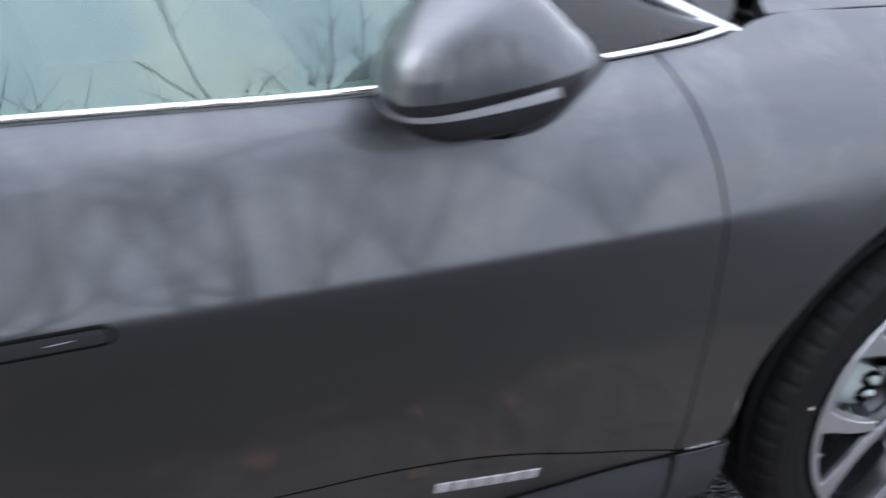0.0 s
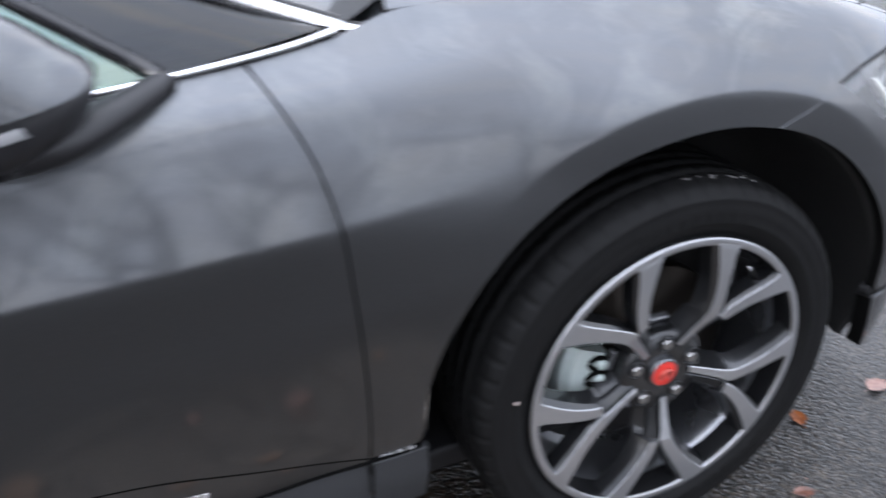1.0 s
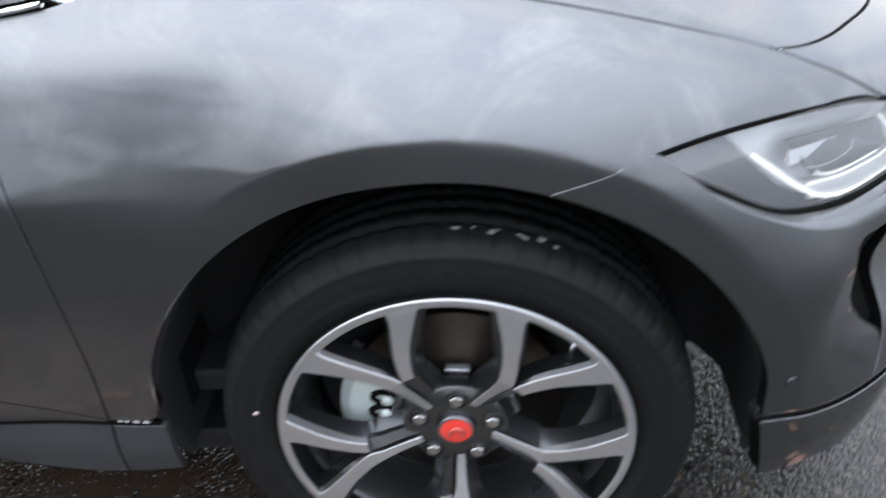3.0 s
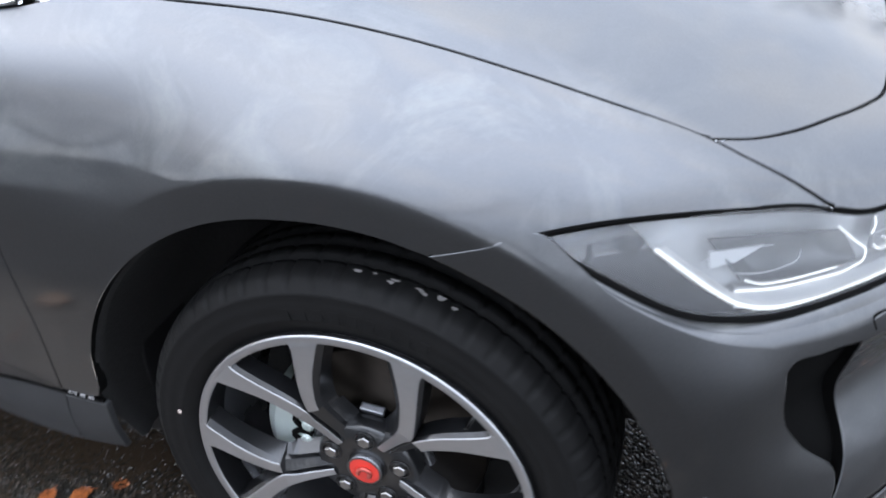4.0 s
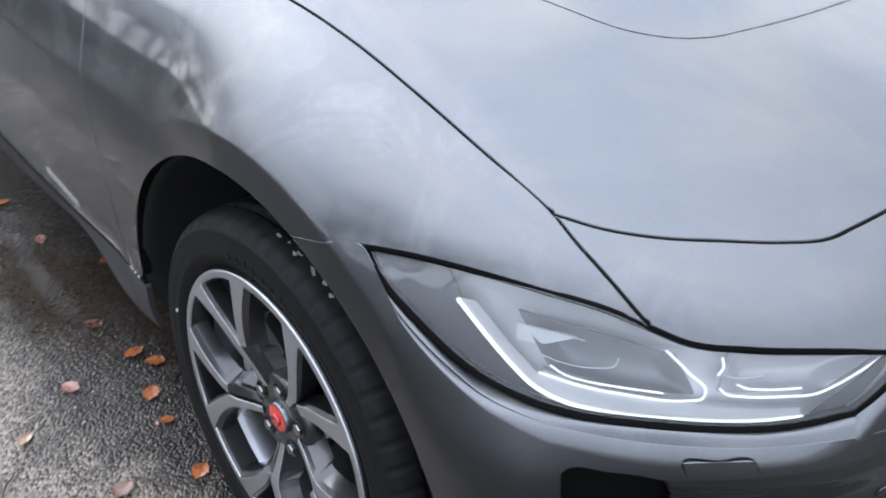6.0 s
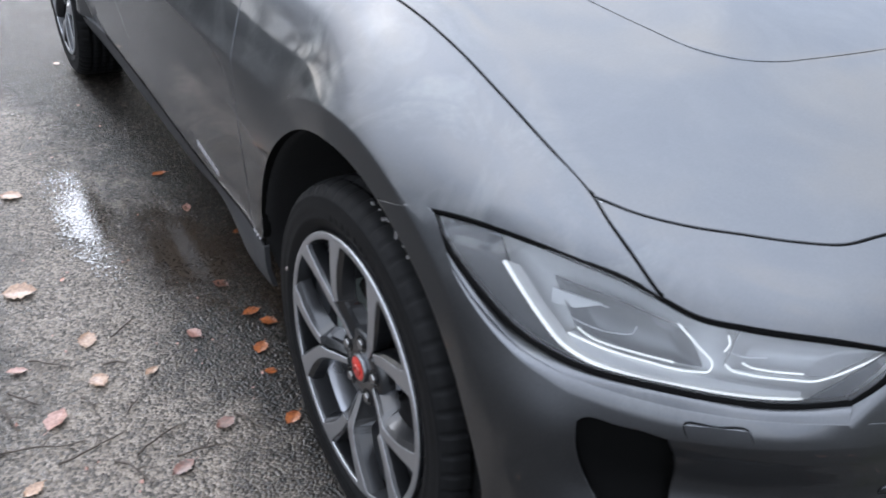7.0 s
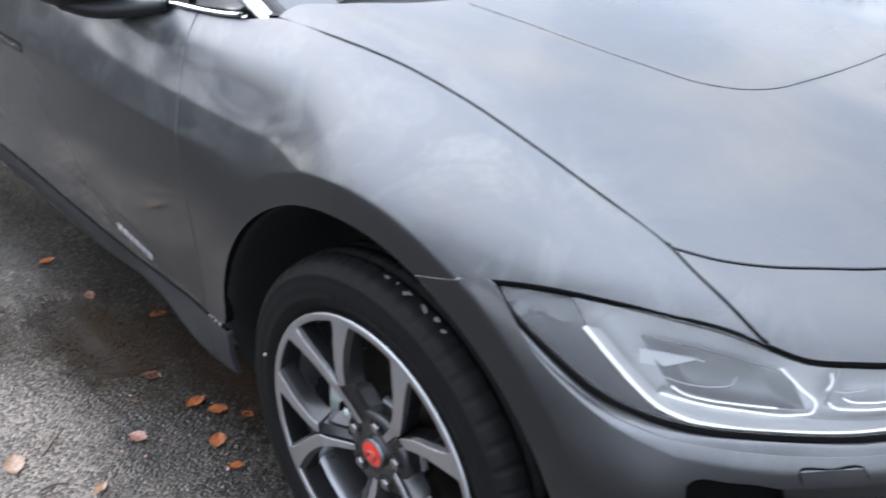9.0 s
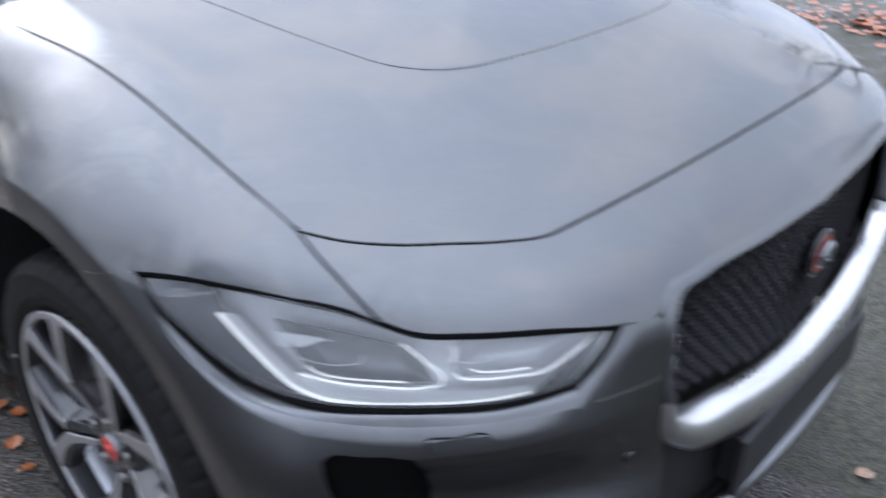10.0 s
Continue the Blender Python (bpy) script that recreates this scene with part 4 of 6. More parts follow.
    # two deep chambers, darker inside
    for name, material, u0, u1, vlow, vhigh in (("main_chamber", LAMPDARK, (0.325, 0.10), (0.600, 0.085), (0.31, 0.31), (0.72, 0.80)), ("inner_chamber", LAMPMID, (0.688, 0.035), (0.975, -0.045), (0.37, 0.37), (0.96, 0.97))):
        g = []
        for t in np.linspace(0, 1, 18):
            row = []
            for s in np.linspace(0, 1, 36):
                lo_, hi_ = vlow[0] + (vlow[1] - vlow[0]) * s, vhigh[0] + (vhigh[1] - vhigh[0]) * s
                hollow = min(1.0, 6 * s, 6 * (1 - s)) * math.sin(math.pi * t) ** 0.45
                row.append(at((u0[0] + u0[1] * (1 - t)) * (1 - s) + (u1[0] + u1[1] * (1 - t)) * s, lo_ + (hi_ - lo_) * t, 0.026 + 0.020 * hollow))
            g.append(row)
        both(name, panel(np.array(g), 0.0, 0.006), material, owner=lamp)
    # long running-light blade with a pale flank behind it, and the thin guides of the two frames
    blade = [(0.222, 0.60, 0.008), (0.293, 0.415, 0.008), (0.362, 0.255, 0.008), (0.420, 0.135, 0.008), (0.478, 0.085, 0.008), (0.562, 0.068, 0.008), (0.685, 0.066, 0.008), (0.81, 0.068, 0.008), (0.905, 0.062, 0.008)]
    rod("running_light", blade, np.r_[np.full(34, 0.0026), np.linspace(0.0026, 0.0034, 46)], GUIDE, 80, 1.1)
    face = []
    for u, v, d in spline(blade, 60):
        turn = min(1.0, max(0.0, (u - 0.36) / 0.12))
        face.append([at(u + 0.024 * (1 - turn) * s, v + (0.02 * (1 - turn) + 0.045 * turn) * s, d + 0.001 + 0.012 * s * s) for s in np.linspace(0, 1, 7)])
    both("blade_face", panel(np.array(face), 0.0, 0.004), BLADE, owner=lamp)
    sheet_in("lower_flank", 0.42, 0.90, (0.09, 0.08), (0.24, 0.14), (0.014, 0.013), (0.030, 0.018), LAMPSATIN, nu_=60)
    rod("inner_frame", [(0.415, 0.225, 0.024), (0.494, 0.228, 0.023), (0.573, 0.245, 0.022), (0.68, 0.250, 0.022), (0.701, 0.29, 0.022), (0.697, 0.371, 0.022), (0.64, 0.62, 0.022), (0.580, 0.84, 0.020)], 0.0015, GUIDE, 80)
    rod("inner_frame", [(0.675, 0.86, 0.020), (0.692, 0.72, 0.022), (0.695, 0.60, 0.024)], 0.0015, GUIDE, 20)
    rod("inner_frame", [(0.715, 0.43, 0.022), (0.735, 0.36, 0.022), (0.765, 0.337, 0.022), (0.854, 0.330, 0.021), (0.905, 0.335, 0.020), (0.925, 0.42, 0.019), (0.953, 0.66, 0.017), (0.975, 0.90, 0.015)], 0.0015, GUIDE, 80)
    rod("light_strip", [(0.425, 0.33, 0.024), (0.455, 0.288, 0.024), (0.50, 0.285, 0.024), (0.551, 0.305, 0.024), (0.63, 0.312, 0.024)], 0.0013, GUIDE)
    rod("light_strip", [(0.745, 0.47, 0.026), (0.765, 0.425, 0.026), (0.80, 0.405, 0.026), (0.875, 0.402, 0.026)], 0.0013, GUIDE)
    # bright wedge of the reflector, and the smoked end beside the nose
    g = np.array([[at(0.335 + 0.012 * t + (0.105 - 0.055 * t) * q_, 0.60 - 0.15 * t + 0.045 * q_, 0.024 + 0.006 * q_) for q_ in np.linspace(0, 1, 14)] for t in np.linspace(0, 1, 10)])
    both("reflector", panel(g, 0.0, 0.004), LAMPGREY, owner=lamp)
    g = np.array([[at(0.925 + 0.050 * v_ + (0.062 - 0.052 * v_) * q_, 0.06 + 0.88 * v_, 0.011) for q_ in np.linspace(0, 1, 8)] for v_ in np.linspace(0, 1, 16)])
    both("front_blind", panel(g, 0.0, 0.004), LAMPTAIL, owner=lamp)
    rod("reflector_edge", [(0.330, 0.50, 0.026), (0.360, 0.60, 0.026), (0.405, 0.635, 0.026), (0.455, 0.650, 0.026)], 0.0009, LAMPSATIN, 30)
    rod("reflector_edge", [(0.395, 0.395, 0.026), (0.44, 0.385, 0.026), (0.495, 0.43, 0.026), (0.525, 0.52, 0.026), (0.522, 0.59, 0.026)], 0.0008, LAMPSATIN, 30)
    rod("reflector_edge", [(0.70, 0.60, 0.028), (0.735, 0.56, 0.028), (0.78, 0.60, 0.028)], 0.0010, LAMPSATIN, 20)
    return lamp


def grille():
    gr = empty("grille", car)
    gr["label"] = "black honeycomb grille in a satin silver surround with a red badge"
    half_in = [(0.0, 0.820), (0.20, 0.824), (0.37, 0.823), (0.427, 0.815), (0.447, 0.795), (0.451, 0.76), (0.446, 0.66), (0.440, 0.636), (0.413, 0.617), (0.28, 0.590), (0.12, 0.562), (0.0, 0.552)]
    half_out = [(0.0, 0.832), (0.20, 0.835), (0.38, 0.834), (0.442, 0.826), (0.462, 0.80), (0.464, 0.75), (0.461, 0.645), (0.447, 0.590), (0.392, 0.540), (0.265, 0.498), (0.12, 0.472), (0.0, 0.463)]

    def loop(h, n, out):
        pts = [(0.84, -a, z) for a, z in h] + [(0.84, a, z) for a, z in h[-2:0:-1]]
        c = spline(pts + [pts[0]], n + 1)[:-1]
        for _ in range(8):
            x = c[:, 0]
            c[:, 0] = x - (skin(c) - out) / np.maximum(slope(c)[:, 0], 0.3)
        return c

    n = 220
    a, b = loop(half_out, n, 0.0), loop(half_in, n, 0.002)
    # the lower bar stands proud, the upper run lies nearly flush
    full = 0.12 + 0.88 * np.clip((0.70 - a[:, 2:]) / 0.10, 0, 1)
    rings = [a - (0.012, 0, 0)] + [a * (1 - k) + b * k + full * np.array((rise, 0, 0)) for k, rise in ((0.0, 0.003), (0.1, 0.010), (0.3, 0.018), (0.55, 0.020), (0.8, 0.014), (1.0, 0.004))] + [b - (0.03, 0, 0)]
    v, f = np.concatenate(rings), grid_faces(len(rings), n, ring=True)
    bar = [min(v[i, 2] for i in q) < 0.655 for q in f]
    for name, keep, material, label in (("lower_bar", True, SATIN, "satin silver lower bar of the surround"), ("surround", False, PAINT, "thin grey upper run of the surround")):
        faces = [q for q, k in zip(f, bar) if k == keep]
        used = sorted({i for q in faces for i in q})
        place = {i: k for k, i in enumerate(used)}
        part(name, mesh_of(name, v[used], [tuple(place[i] for i in q) for q in faces]), material, gr, label)
    # honeycomb: hexagonal cells with real walls
    r, low_, verts, faces = 0.0175, 0.56, [], []
    dz, dy = r * 1.5 * low_, r * math.sqrt(3)
    poly = b[:, 1:]

    def inside(y, z):
        hit = False
        for (y0, z0), (y1, z1) in zip(poly, np.roll(poly, -1, 0)):
            if (z0 > z) != (z1 > z) and y < (y1 - y0) * (z - z0) / (z1 - z0) + y0:
                hit = not hit
        return hit

    for row in range(30):
        for col in range(-17, 18):
            y, z = (col + 0.5 * (row % 2)) * dy, 0.545 + row * dz
            if not (inside(y, z + 0.012) and inside(y, z - 0.006) and inside(y * 1.035, z)):
                continue
            x = 0.852 - 0.30 * y * y - 0.035
            k = len(verts)
            for depth, s in ((0.0, 1.0), (0.006, 0.82), (-0.02, 0.70)):
                for q in range(6):
                    t = math.pi / 6 + q * math.pi / 3
                    verts.append((x + depth, y + r * s * math.cos(t), z + low_ * r * s * math.sin(t)))
            for ring in range(2):
                for q in range(6):
                    w = (q + 1) % 6
                    faces.append((k + ring * 6 + q, k + ring * 6 + w, k + ring * 6 + 6 + w, k + ring * 6 + 6 + q))
    m = part("mesh", mesh_of("mesh", verts, faces, False), MESHBLACK, gr, "black honeycomb mesh")
    m["kind"] = "stuff"
    back = [(0.775 - 0.3 * y * y, y, z) for y, z in poly]
    part("backing", mesh_of("backing", back + [(0.775, 0, 0.69)], [(i, (i + 1) % n, n) for i in range(n)]), BLACK, gr)
    for name, prof, material in (("badge_ring", [(0.040, -0.02), (0.044, 0.0), (0.044, 0.006), (0.040, 0.009), (0.036, 0.007)], GLOSSBLACK), ("badge", [(0.036, 0.006), (0.02, 0.008), (0.0, 0.009)], BADGERED)):
        v, f = lathe(prof, 40)
        part(name, mesh_of(name, v[:, [1, 0, 2]] + (0.836, 0, 0.728), [q[::-1] for q in f]), material, gr)
    v, f = tube(spline([(0.846, -0.018, 0.712), (0.849, -0.012, 0.737), (0.850, 0.004, 0.746), (0.849, 0.017, 0.735), (0.846, 0.013, 0.713)], 24), 0.008, 8)
    part("badge_relief", mesh_of("badge_relief", v, f), GREYTRIM, gr)
    return gr


def plate_holder():
    """The flat number plate carrier under the grille, left blank, with a pale lip below it."""
    h = empty("plate_holder", car)
    h["label"] = "blank dark number plate carrier under the grille"
    part("plate", box_bm((0.014, 0.53, 0.118), (0.871, 0, 0.441), 0.004, None), MESHBLACK, h)
    part("carrier", box_bm((0.035, 0.50, 0.10), (0.848, 0, 0.441), 0.006, None), BLACK, h)
    lip = spline([(0.800, -0.47, 0.360), (0.846, -0.33, 0.366), (0.872, -0.16, 0.370), (0.878, 0.0, 0.371), (0.872, 0.16, 0.370), (0.846, 0.33, 0.366), (0.800, 0.47, 0.360)], 50)
    v, f = tube(lip, 0.014, 10)
    part("lip", mesh_of("lip", v, f), GREYTRIM, h, "pale grey lower lip")


def door_side():
    front_seam = SEAM
    bottom = SILLTOP[2:]
    rear_seam = line((-1.86, 0.857, 1.028), (-1.86, 0.885, 0.93), (-1.83, 0.925, 0.80), (-1.76, 0.928, 0.70), (-1.68, 0.926, 0.60), (-1.63, 0.925, 0.542))
    top = [rear_seam[0]] + BELT[2:]
    g = patch(top, bottom, rear_seam, front_seam, 170, 130)
    both("front_door", panel(g), PAINT, "grey metallic front door with a sharp crease")
    top = line((-2.60, 0.862, 1.05), (-2.3, 0.860, 1.04), (-1.86, 0.857, 1.028))
    low = SILLTOP[:3]
    g = patch(top, low, line((-2.60, 0.862, 1.05), (-2.62, 0.92, 0.85), (-2.58, 0.93, 0.70), (-2.50, 0.925, 0.560)), rear_seam, 90, 100)
    both("rear_door", panel(g), PAINT)
    # quarter panel round the rear wheel
    top = line((-3.70, 0.85, 1.05), (-3.2, 0.86, 1.06), (-2.60, 0.862, 1.05))
    g = patch(top, line((-3.70, 0.90, 0.45), (-3.55, 0.91, 0.42), (-3.45, 0.92, 0.40)) + arch(AXLE, ARCH_R, 176, 24, 14), line((-3.70, 0.85, 1.05), (-3.75, 0.91, 0.75), (-3.70, 0.90, 0.45)), line((-2.60, 0.862, 1.05), (-2.62, 0.92, 0.85), (-2.575, 0.93, 0.70), (-2.562, 0.93, 0.556)), 110, 70)
    both("rear_fender", panel(g), PAINT)
    # sill trim, then the rocker with its thin bright upper edge
    low = line((-2.53, 0.90, 0.40), (-2.07, 0.905, 0.396), (-1.63, 0.908, 0.394), (-1.15, 0.911, 0.392), (-0.859, 0.912, 0.391), (-0.70, 0.911, 0.392), (-0.550, 0.911, 0.397))
    high = SILLTOP[:-1] + line((-0.550, 0.911, 0.404))
    tuck = [(x, y, z + 0.007) for x, y, z in high]
    g = patch(tuck, low, [tuck[0], low[0]], [tuck[-1], low[-1]], 150, 20)
    g = on_skin(g.reshape(-1, 3), -0.0035).reshape(g.shape)
    both("sill_trim", panel(g, 0.0012), PAINT, "dark sill trim with silver lettering")
    bot = line((-2.50, 0.86, 0.275), (-2.07, 0.86, 0.272), (-1.63, 0.862, 0.270), (-1.15, 0.865, 0.274), (-0.96, 0.868, 0.288), (-0.855, 0.876, 0.289), (-0.73, 0.891, 0.279), (-0.65, 0.900, 0.276), (-0.557, 0.905, 0.275))
    tuck = on_skin([(x, y, z + 0.005) for x, y, z in low], -0.0075)
    swell = lambda p, q: [p, (np.array(p) + np.array(q)) / 2 + np.array((0, -0.006, 0)), q]
    g = patch(tuck, bot, swell(tuck[0], bot[0]), swell(tuck[-1], bot[-1]), 120, 16, fit=False)
    both("rocker_panel", panel(g, 0.001, 0.012), SILLGREY)
    a, b = line((-0.544, 0.911, 0.395), (-0.50, 0.914, 0.396), (-0.452, 0.917, 0.400)), line((-0.552, 0.905, 0.275), (-0.506, 0.905, 0.277), (-0.458, 0.905, 0.281))
    a = on_skin(a)
    g = patch(a, b, swell(a[0], b[0]), swell(a[-1], b[-1]), 20, 14, fit=False)
    both("rocker_end", panel(g, 0.002, 0.012), SILLGREY)
    # flush handle
    a, b = line((-1.56, 0.92, 0.8240), (-1.44, 0.918, 0.8242), (-1.325, 0.918, 0.8242)), line((-1.56, 0.924, 0.8045), (-1.44, 0.924, 0.8055), (-1.325, 0.923, 0.8065))
    g = patch(a, b, [a[0], (-1.572, -0.922, 0.8175), b[0]], [a[-1], (-1.3160, -0.922, 0.8228), (-1.3120, -0.922, 0.8155), (-1.3160, -0.922, 0.8080), b[-1]], 50, 12, out=0.0022)
    both("door_handle", panel(g, 0.0, 0.006), PAINT, "flush door handle")
    # the handle's shaded groove is drawn as a black rod round it
    ring = np.concatenate([g[0], g[1:, -1], g[-1, -2::-1], g[-2::-1, 0]])
    both("handle_seal", tube(on_skin(ring, 0.0003), 0.0028, 6, closed_ends=False), SEAL_SHADE)
    c = on_skin(line((-1.376, 0.92, 0.8155), (-1.364, 0.92, 0.8160), (-1.350, 0.92, 0.8166)), 0.0035)
    both("handle_mark", tube(c, 0.0008, 6), GREYTRIM)
    # silver lettering on the trim, as plain blocks
    for k in range(6):
        x0 = -0.948 + k * 0.0275
        for s, w in ((0.001, 0.006), (0.013, 0.0065)):
            x1, z1 = x0 + s, 0.459 - 0.0042 * k - 0.15 * s
            a, b = line((x1 + 0.003, 0.92, z1 + 0.009), (x1 + w + 0.003, 0.92, z1 + 0.008)), line((x1, 0.92, z1 - 0.008), (x1 + w, 0.92, z1 - 0.009))
            g = patch(a, b, [a[0], b[0]], [a[1], b[1]], 4, 4, out=-0.0022)
            both("badge_block", panel(g, 0.0, 0.001), LETTER, far=False)
    cu = bpy.data.curves.new("trim_letters", "FONT")
    cu.body, cu.size, cu.extrude, cu.space_character = "HSE", 0.0165, 0.0004, 1.25
    tmp = bpy.data.objects.new("tmp", cu)
    scene.collection.objects.link(tmp)
    me = bpy.data.meshes.new_from_object(tmp.evaluated_get(bpy.context.evaluated_depsgraph_get()))
    bpy.data.objects.remove(tmp)
    xy = np.array([v.co[:] for v in me.vertices])
    p = np.stack([-0.532 + xy[:, 0] * (0.054 / (np.ptp(xy[:, 0]) + 1e-9)) + xy[:, 1] * 0.15, np.full(len(xy), -0.915), 0.4050 + xy[:, 1] * 0.46], 1)
    p = on_skin(p, 0.0005)
    p[:, 1] -= xy[:, 2] + 0.001
    for v, q in zip(me.vertices, p):
        v.co = q
    part("trim_letters", me, LETTER, car, "chrome trim letters")
    # bright strip under the windows
    c = on_skin(spline(BELT + line((-0.55, 0.826, 1.028), (-0.488, 0.814, 1.0345)), 120) + (0, 0, 0.006), 0.003)
    both("window_chrome", tube(c, 0.0078, 8, flat=0.6), CHROME, "bright chrome window strip")


def shut_line_shade():
    """Black rods in the shut lines; their colour stands for rubber and gap shadow."""
    sill_low = line((-2.53, 0.90, 0.40), (-1.63, 0.908, 0.394), (-0.859, 0.912, 0.391), (-0.55, 0.911, 0.397), (-0.462, 0.917, 0.398))
    for pts, n in ((HOODLINE + HOODTIP[1:], 90), (HOODFRONT, 60), (SEAM, 60), (JOINT + LAMPTOP_REAR[1:] + LAMPTOP_FRONT[1:], 90), (SILLTOP, 80), (sill_low, 60)):
        c = on_skin(spline(pts, n), -0.0060)
        both("seal", tube(c, 0.0050, 6), SEAL_SHADE)


shut_line_shade()
fender()
wing_of_hood()
nose_panel()
bumper()
headlight()
grille()
plate_holder()
door_side()


# ---- wheels ----
def tyre_mesh():
    """Road tyre: bulged sidewall with rings, rounded shoulder, four grooves, notched shoulder blocks. Outer side at y = 0, inwards is +y."""
    prof = [(0.262, 0.030), (0.268, 0.016), (0.276, 0.012), (0.283, 0.010), (0.286, 0.006), (0.300, 0.0005), (0.303, -0.001), (0.306, 0.0005), (0.318, -0.002), (0.330, -0.0015), (0.340, 0.001), (0.343, 0.000), (0.346, 0.003), (0.354, 0.008), (0.360, 0.014), (0.3635, 0.021), (0.3665, 0.030), (0.369, 0.042), (0.3695, 0.048), (0.3605, 0.050), (0.3605, 0.058), (0.3705, 0.060)]
    for k, y in enumerate((0.086, 0.118, 0.150)):
        prof += [(0.371, y - 0.002), (0.361, y), (0.361, y + 0.009), (0.371, y + 0.011)]
    prof += [(0.3695, 0.20), (0.363, 0.222), (0.350, 0.238), (0.32, 0.246), (0.28, 0.236), (0.262, 0.215)]
    prof = np.array(prof)
    steps = 420
    ang = np.arange(steps) * 2 * np.pi / steps
    r = np.repeat(prof[:, :1], steps, 1)
    y = np.repeat(prof[:, 1:2], steps, 1)
    shoulder = ((prof[:, 0] > 0.352) & (prof[:, 1] < 0.049))[:, None]
    notch = (np.arange(steps) % 7 == 0)[None]
    r = r - np.where(shoulder & notch, 0.0045, 0.0)
    y = y + np.where(shoulder & notch, 0.0018, 0.0)
    mid = ((prof[:, 0] > 0.3675) & (prof[:, 1] > 0.055) & (prof[:, 1] < 0.18))[:, None]
    r = r - np.where(mid & (np.arange(steps) % 8 == 3)[None], 0.004, 0.0)
    v = np.stack([r * np.sin(ang), y, r * np.cos(ang)], -1)
    return mesh_of("tyre", v.reshape(-1, 3), [q[::-1] for q in grid_faces(len(prof), steps, ring=True)])


def spoke_arm(side, centre):
    """One arm of a forked spoke, from the rim to the hub. Angles in degrees from the spoke's own axis.
    The arm on the one side (-1) runs on to the hub; the other breaks off at the fork and drops into a tilted facet."""
    # radius, angle of the window edge, angle of the inner edge, height of the face behind the rim's face
    rows = np.array([(0.268, 26.4, 13.0, 0.001), (0.263, 24.6, 13.6, 0.0005), (0.257, 23.6, 13.8, 0.0), (0.250, 22.9, 13.6, 0.0), (0.236, 21.4, 12.6, 0.0), (0.215, 18.8, 10.6, 0.000), (0.190, 15.6, 7.6, 0.001), (0.165, 12.6, 4.4, 0.002), (0.150, 10.8, 2.6, 0.003), (0.139, 9.9, 1.6, 0.004), (0.136, 9.8, 1.2, 0.005), (0.120, 9.6, 1.0, 0.009), (0.100, 10.4, 1.2, 0.015), (0.080, 12.0, 1.6, 0.020), (0.058, 15.0, 2.4, 0.025)])
    if side < 0:
        rows[7:11, 2] -= (0.8, 1.8, 2.2, 1.6)
    rr = np.r_[np.linspace(0.268, 0.236, 12)[:-1], np.linspace(0.236, 0.139, 18)[:-1], 0.139, 0.136, np.linspace(0.134, 0.058, 11)]
    cols = np.stack([np.interp(rr, rows[::-1, 0], rows[::-1, k]) for k in (1, 2, 3)], 1)
    verts = []
    # cross-section: lower outer, edge, bevel, face, bevel, edge, lower inner
    for r, (w, i, h) in zip(rr, cols):
        drop = (0.004, 0.011) if side > 0 and r < 0.1375 else (0.0, 0.0)
        a0, a1 = centre + side * w, centre + side * i
        push = 0.0016 / r * 57.3
        deep = 0.034 if r > 0.13 else 0.042
        bevel = min(1.0, max(0.2, (r - 0.10) / 0.10))
        flank = 0.010 * min(1.0, max(0.2, (r - 0.12) / 0.08))
        for ang, y in ((a0 + side * 0.016 / r * 57.3, deep + h), (a0 + side * 0.010 * bevel / r * 57.3, 0.009 + h + drop[1]), (a0, 0.0012 + h + drop[1]), (a0 - side * push, h + drop[1]), (a1 + side * push, h + drop[0]), (a1, 0.0012 + h + drop[0]), (a1 - side * 0.6 * flank / r * 57.3, 0.007 + h + drop[0]), (a1 - side * flank / r * 57.3, deep + h)):
            t = radians(ang)
            verts.append((r * math.sin(t), y, r * math.cos(t)))
    faces = grid_faces(len(rr), 8, flip=side < 0)
    n = (len(rr) - 1) * 8
    faces += [tuple(range(8)), tuple(range(n, n + 8))]
    return mesh_of("spoke", verts, faces, False), len(rr)


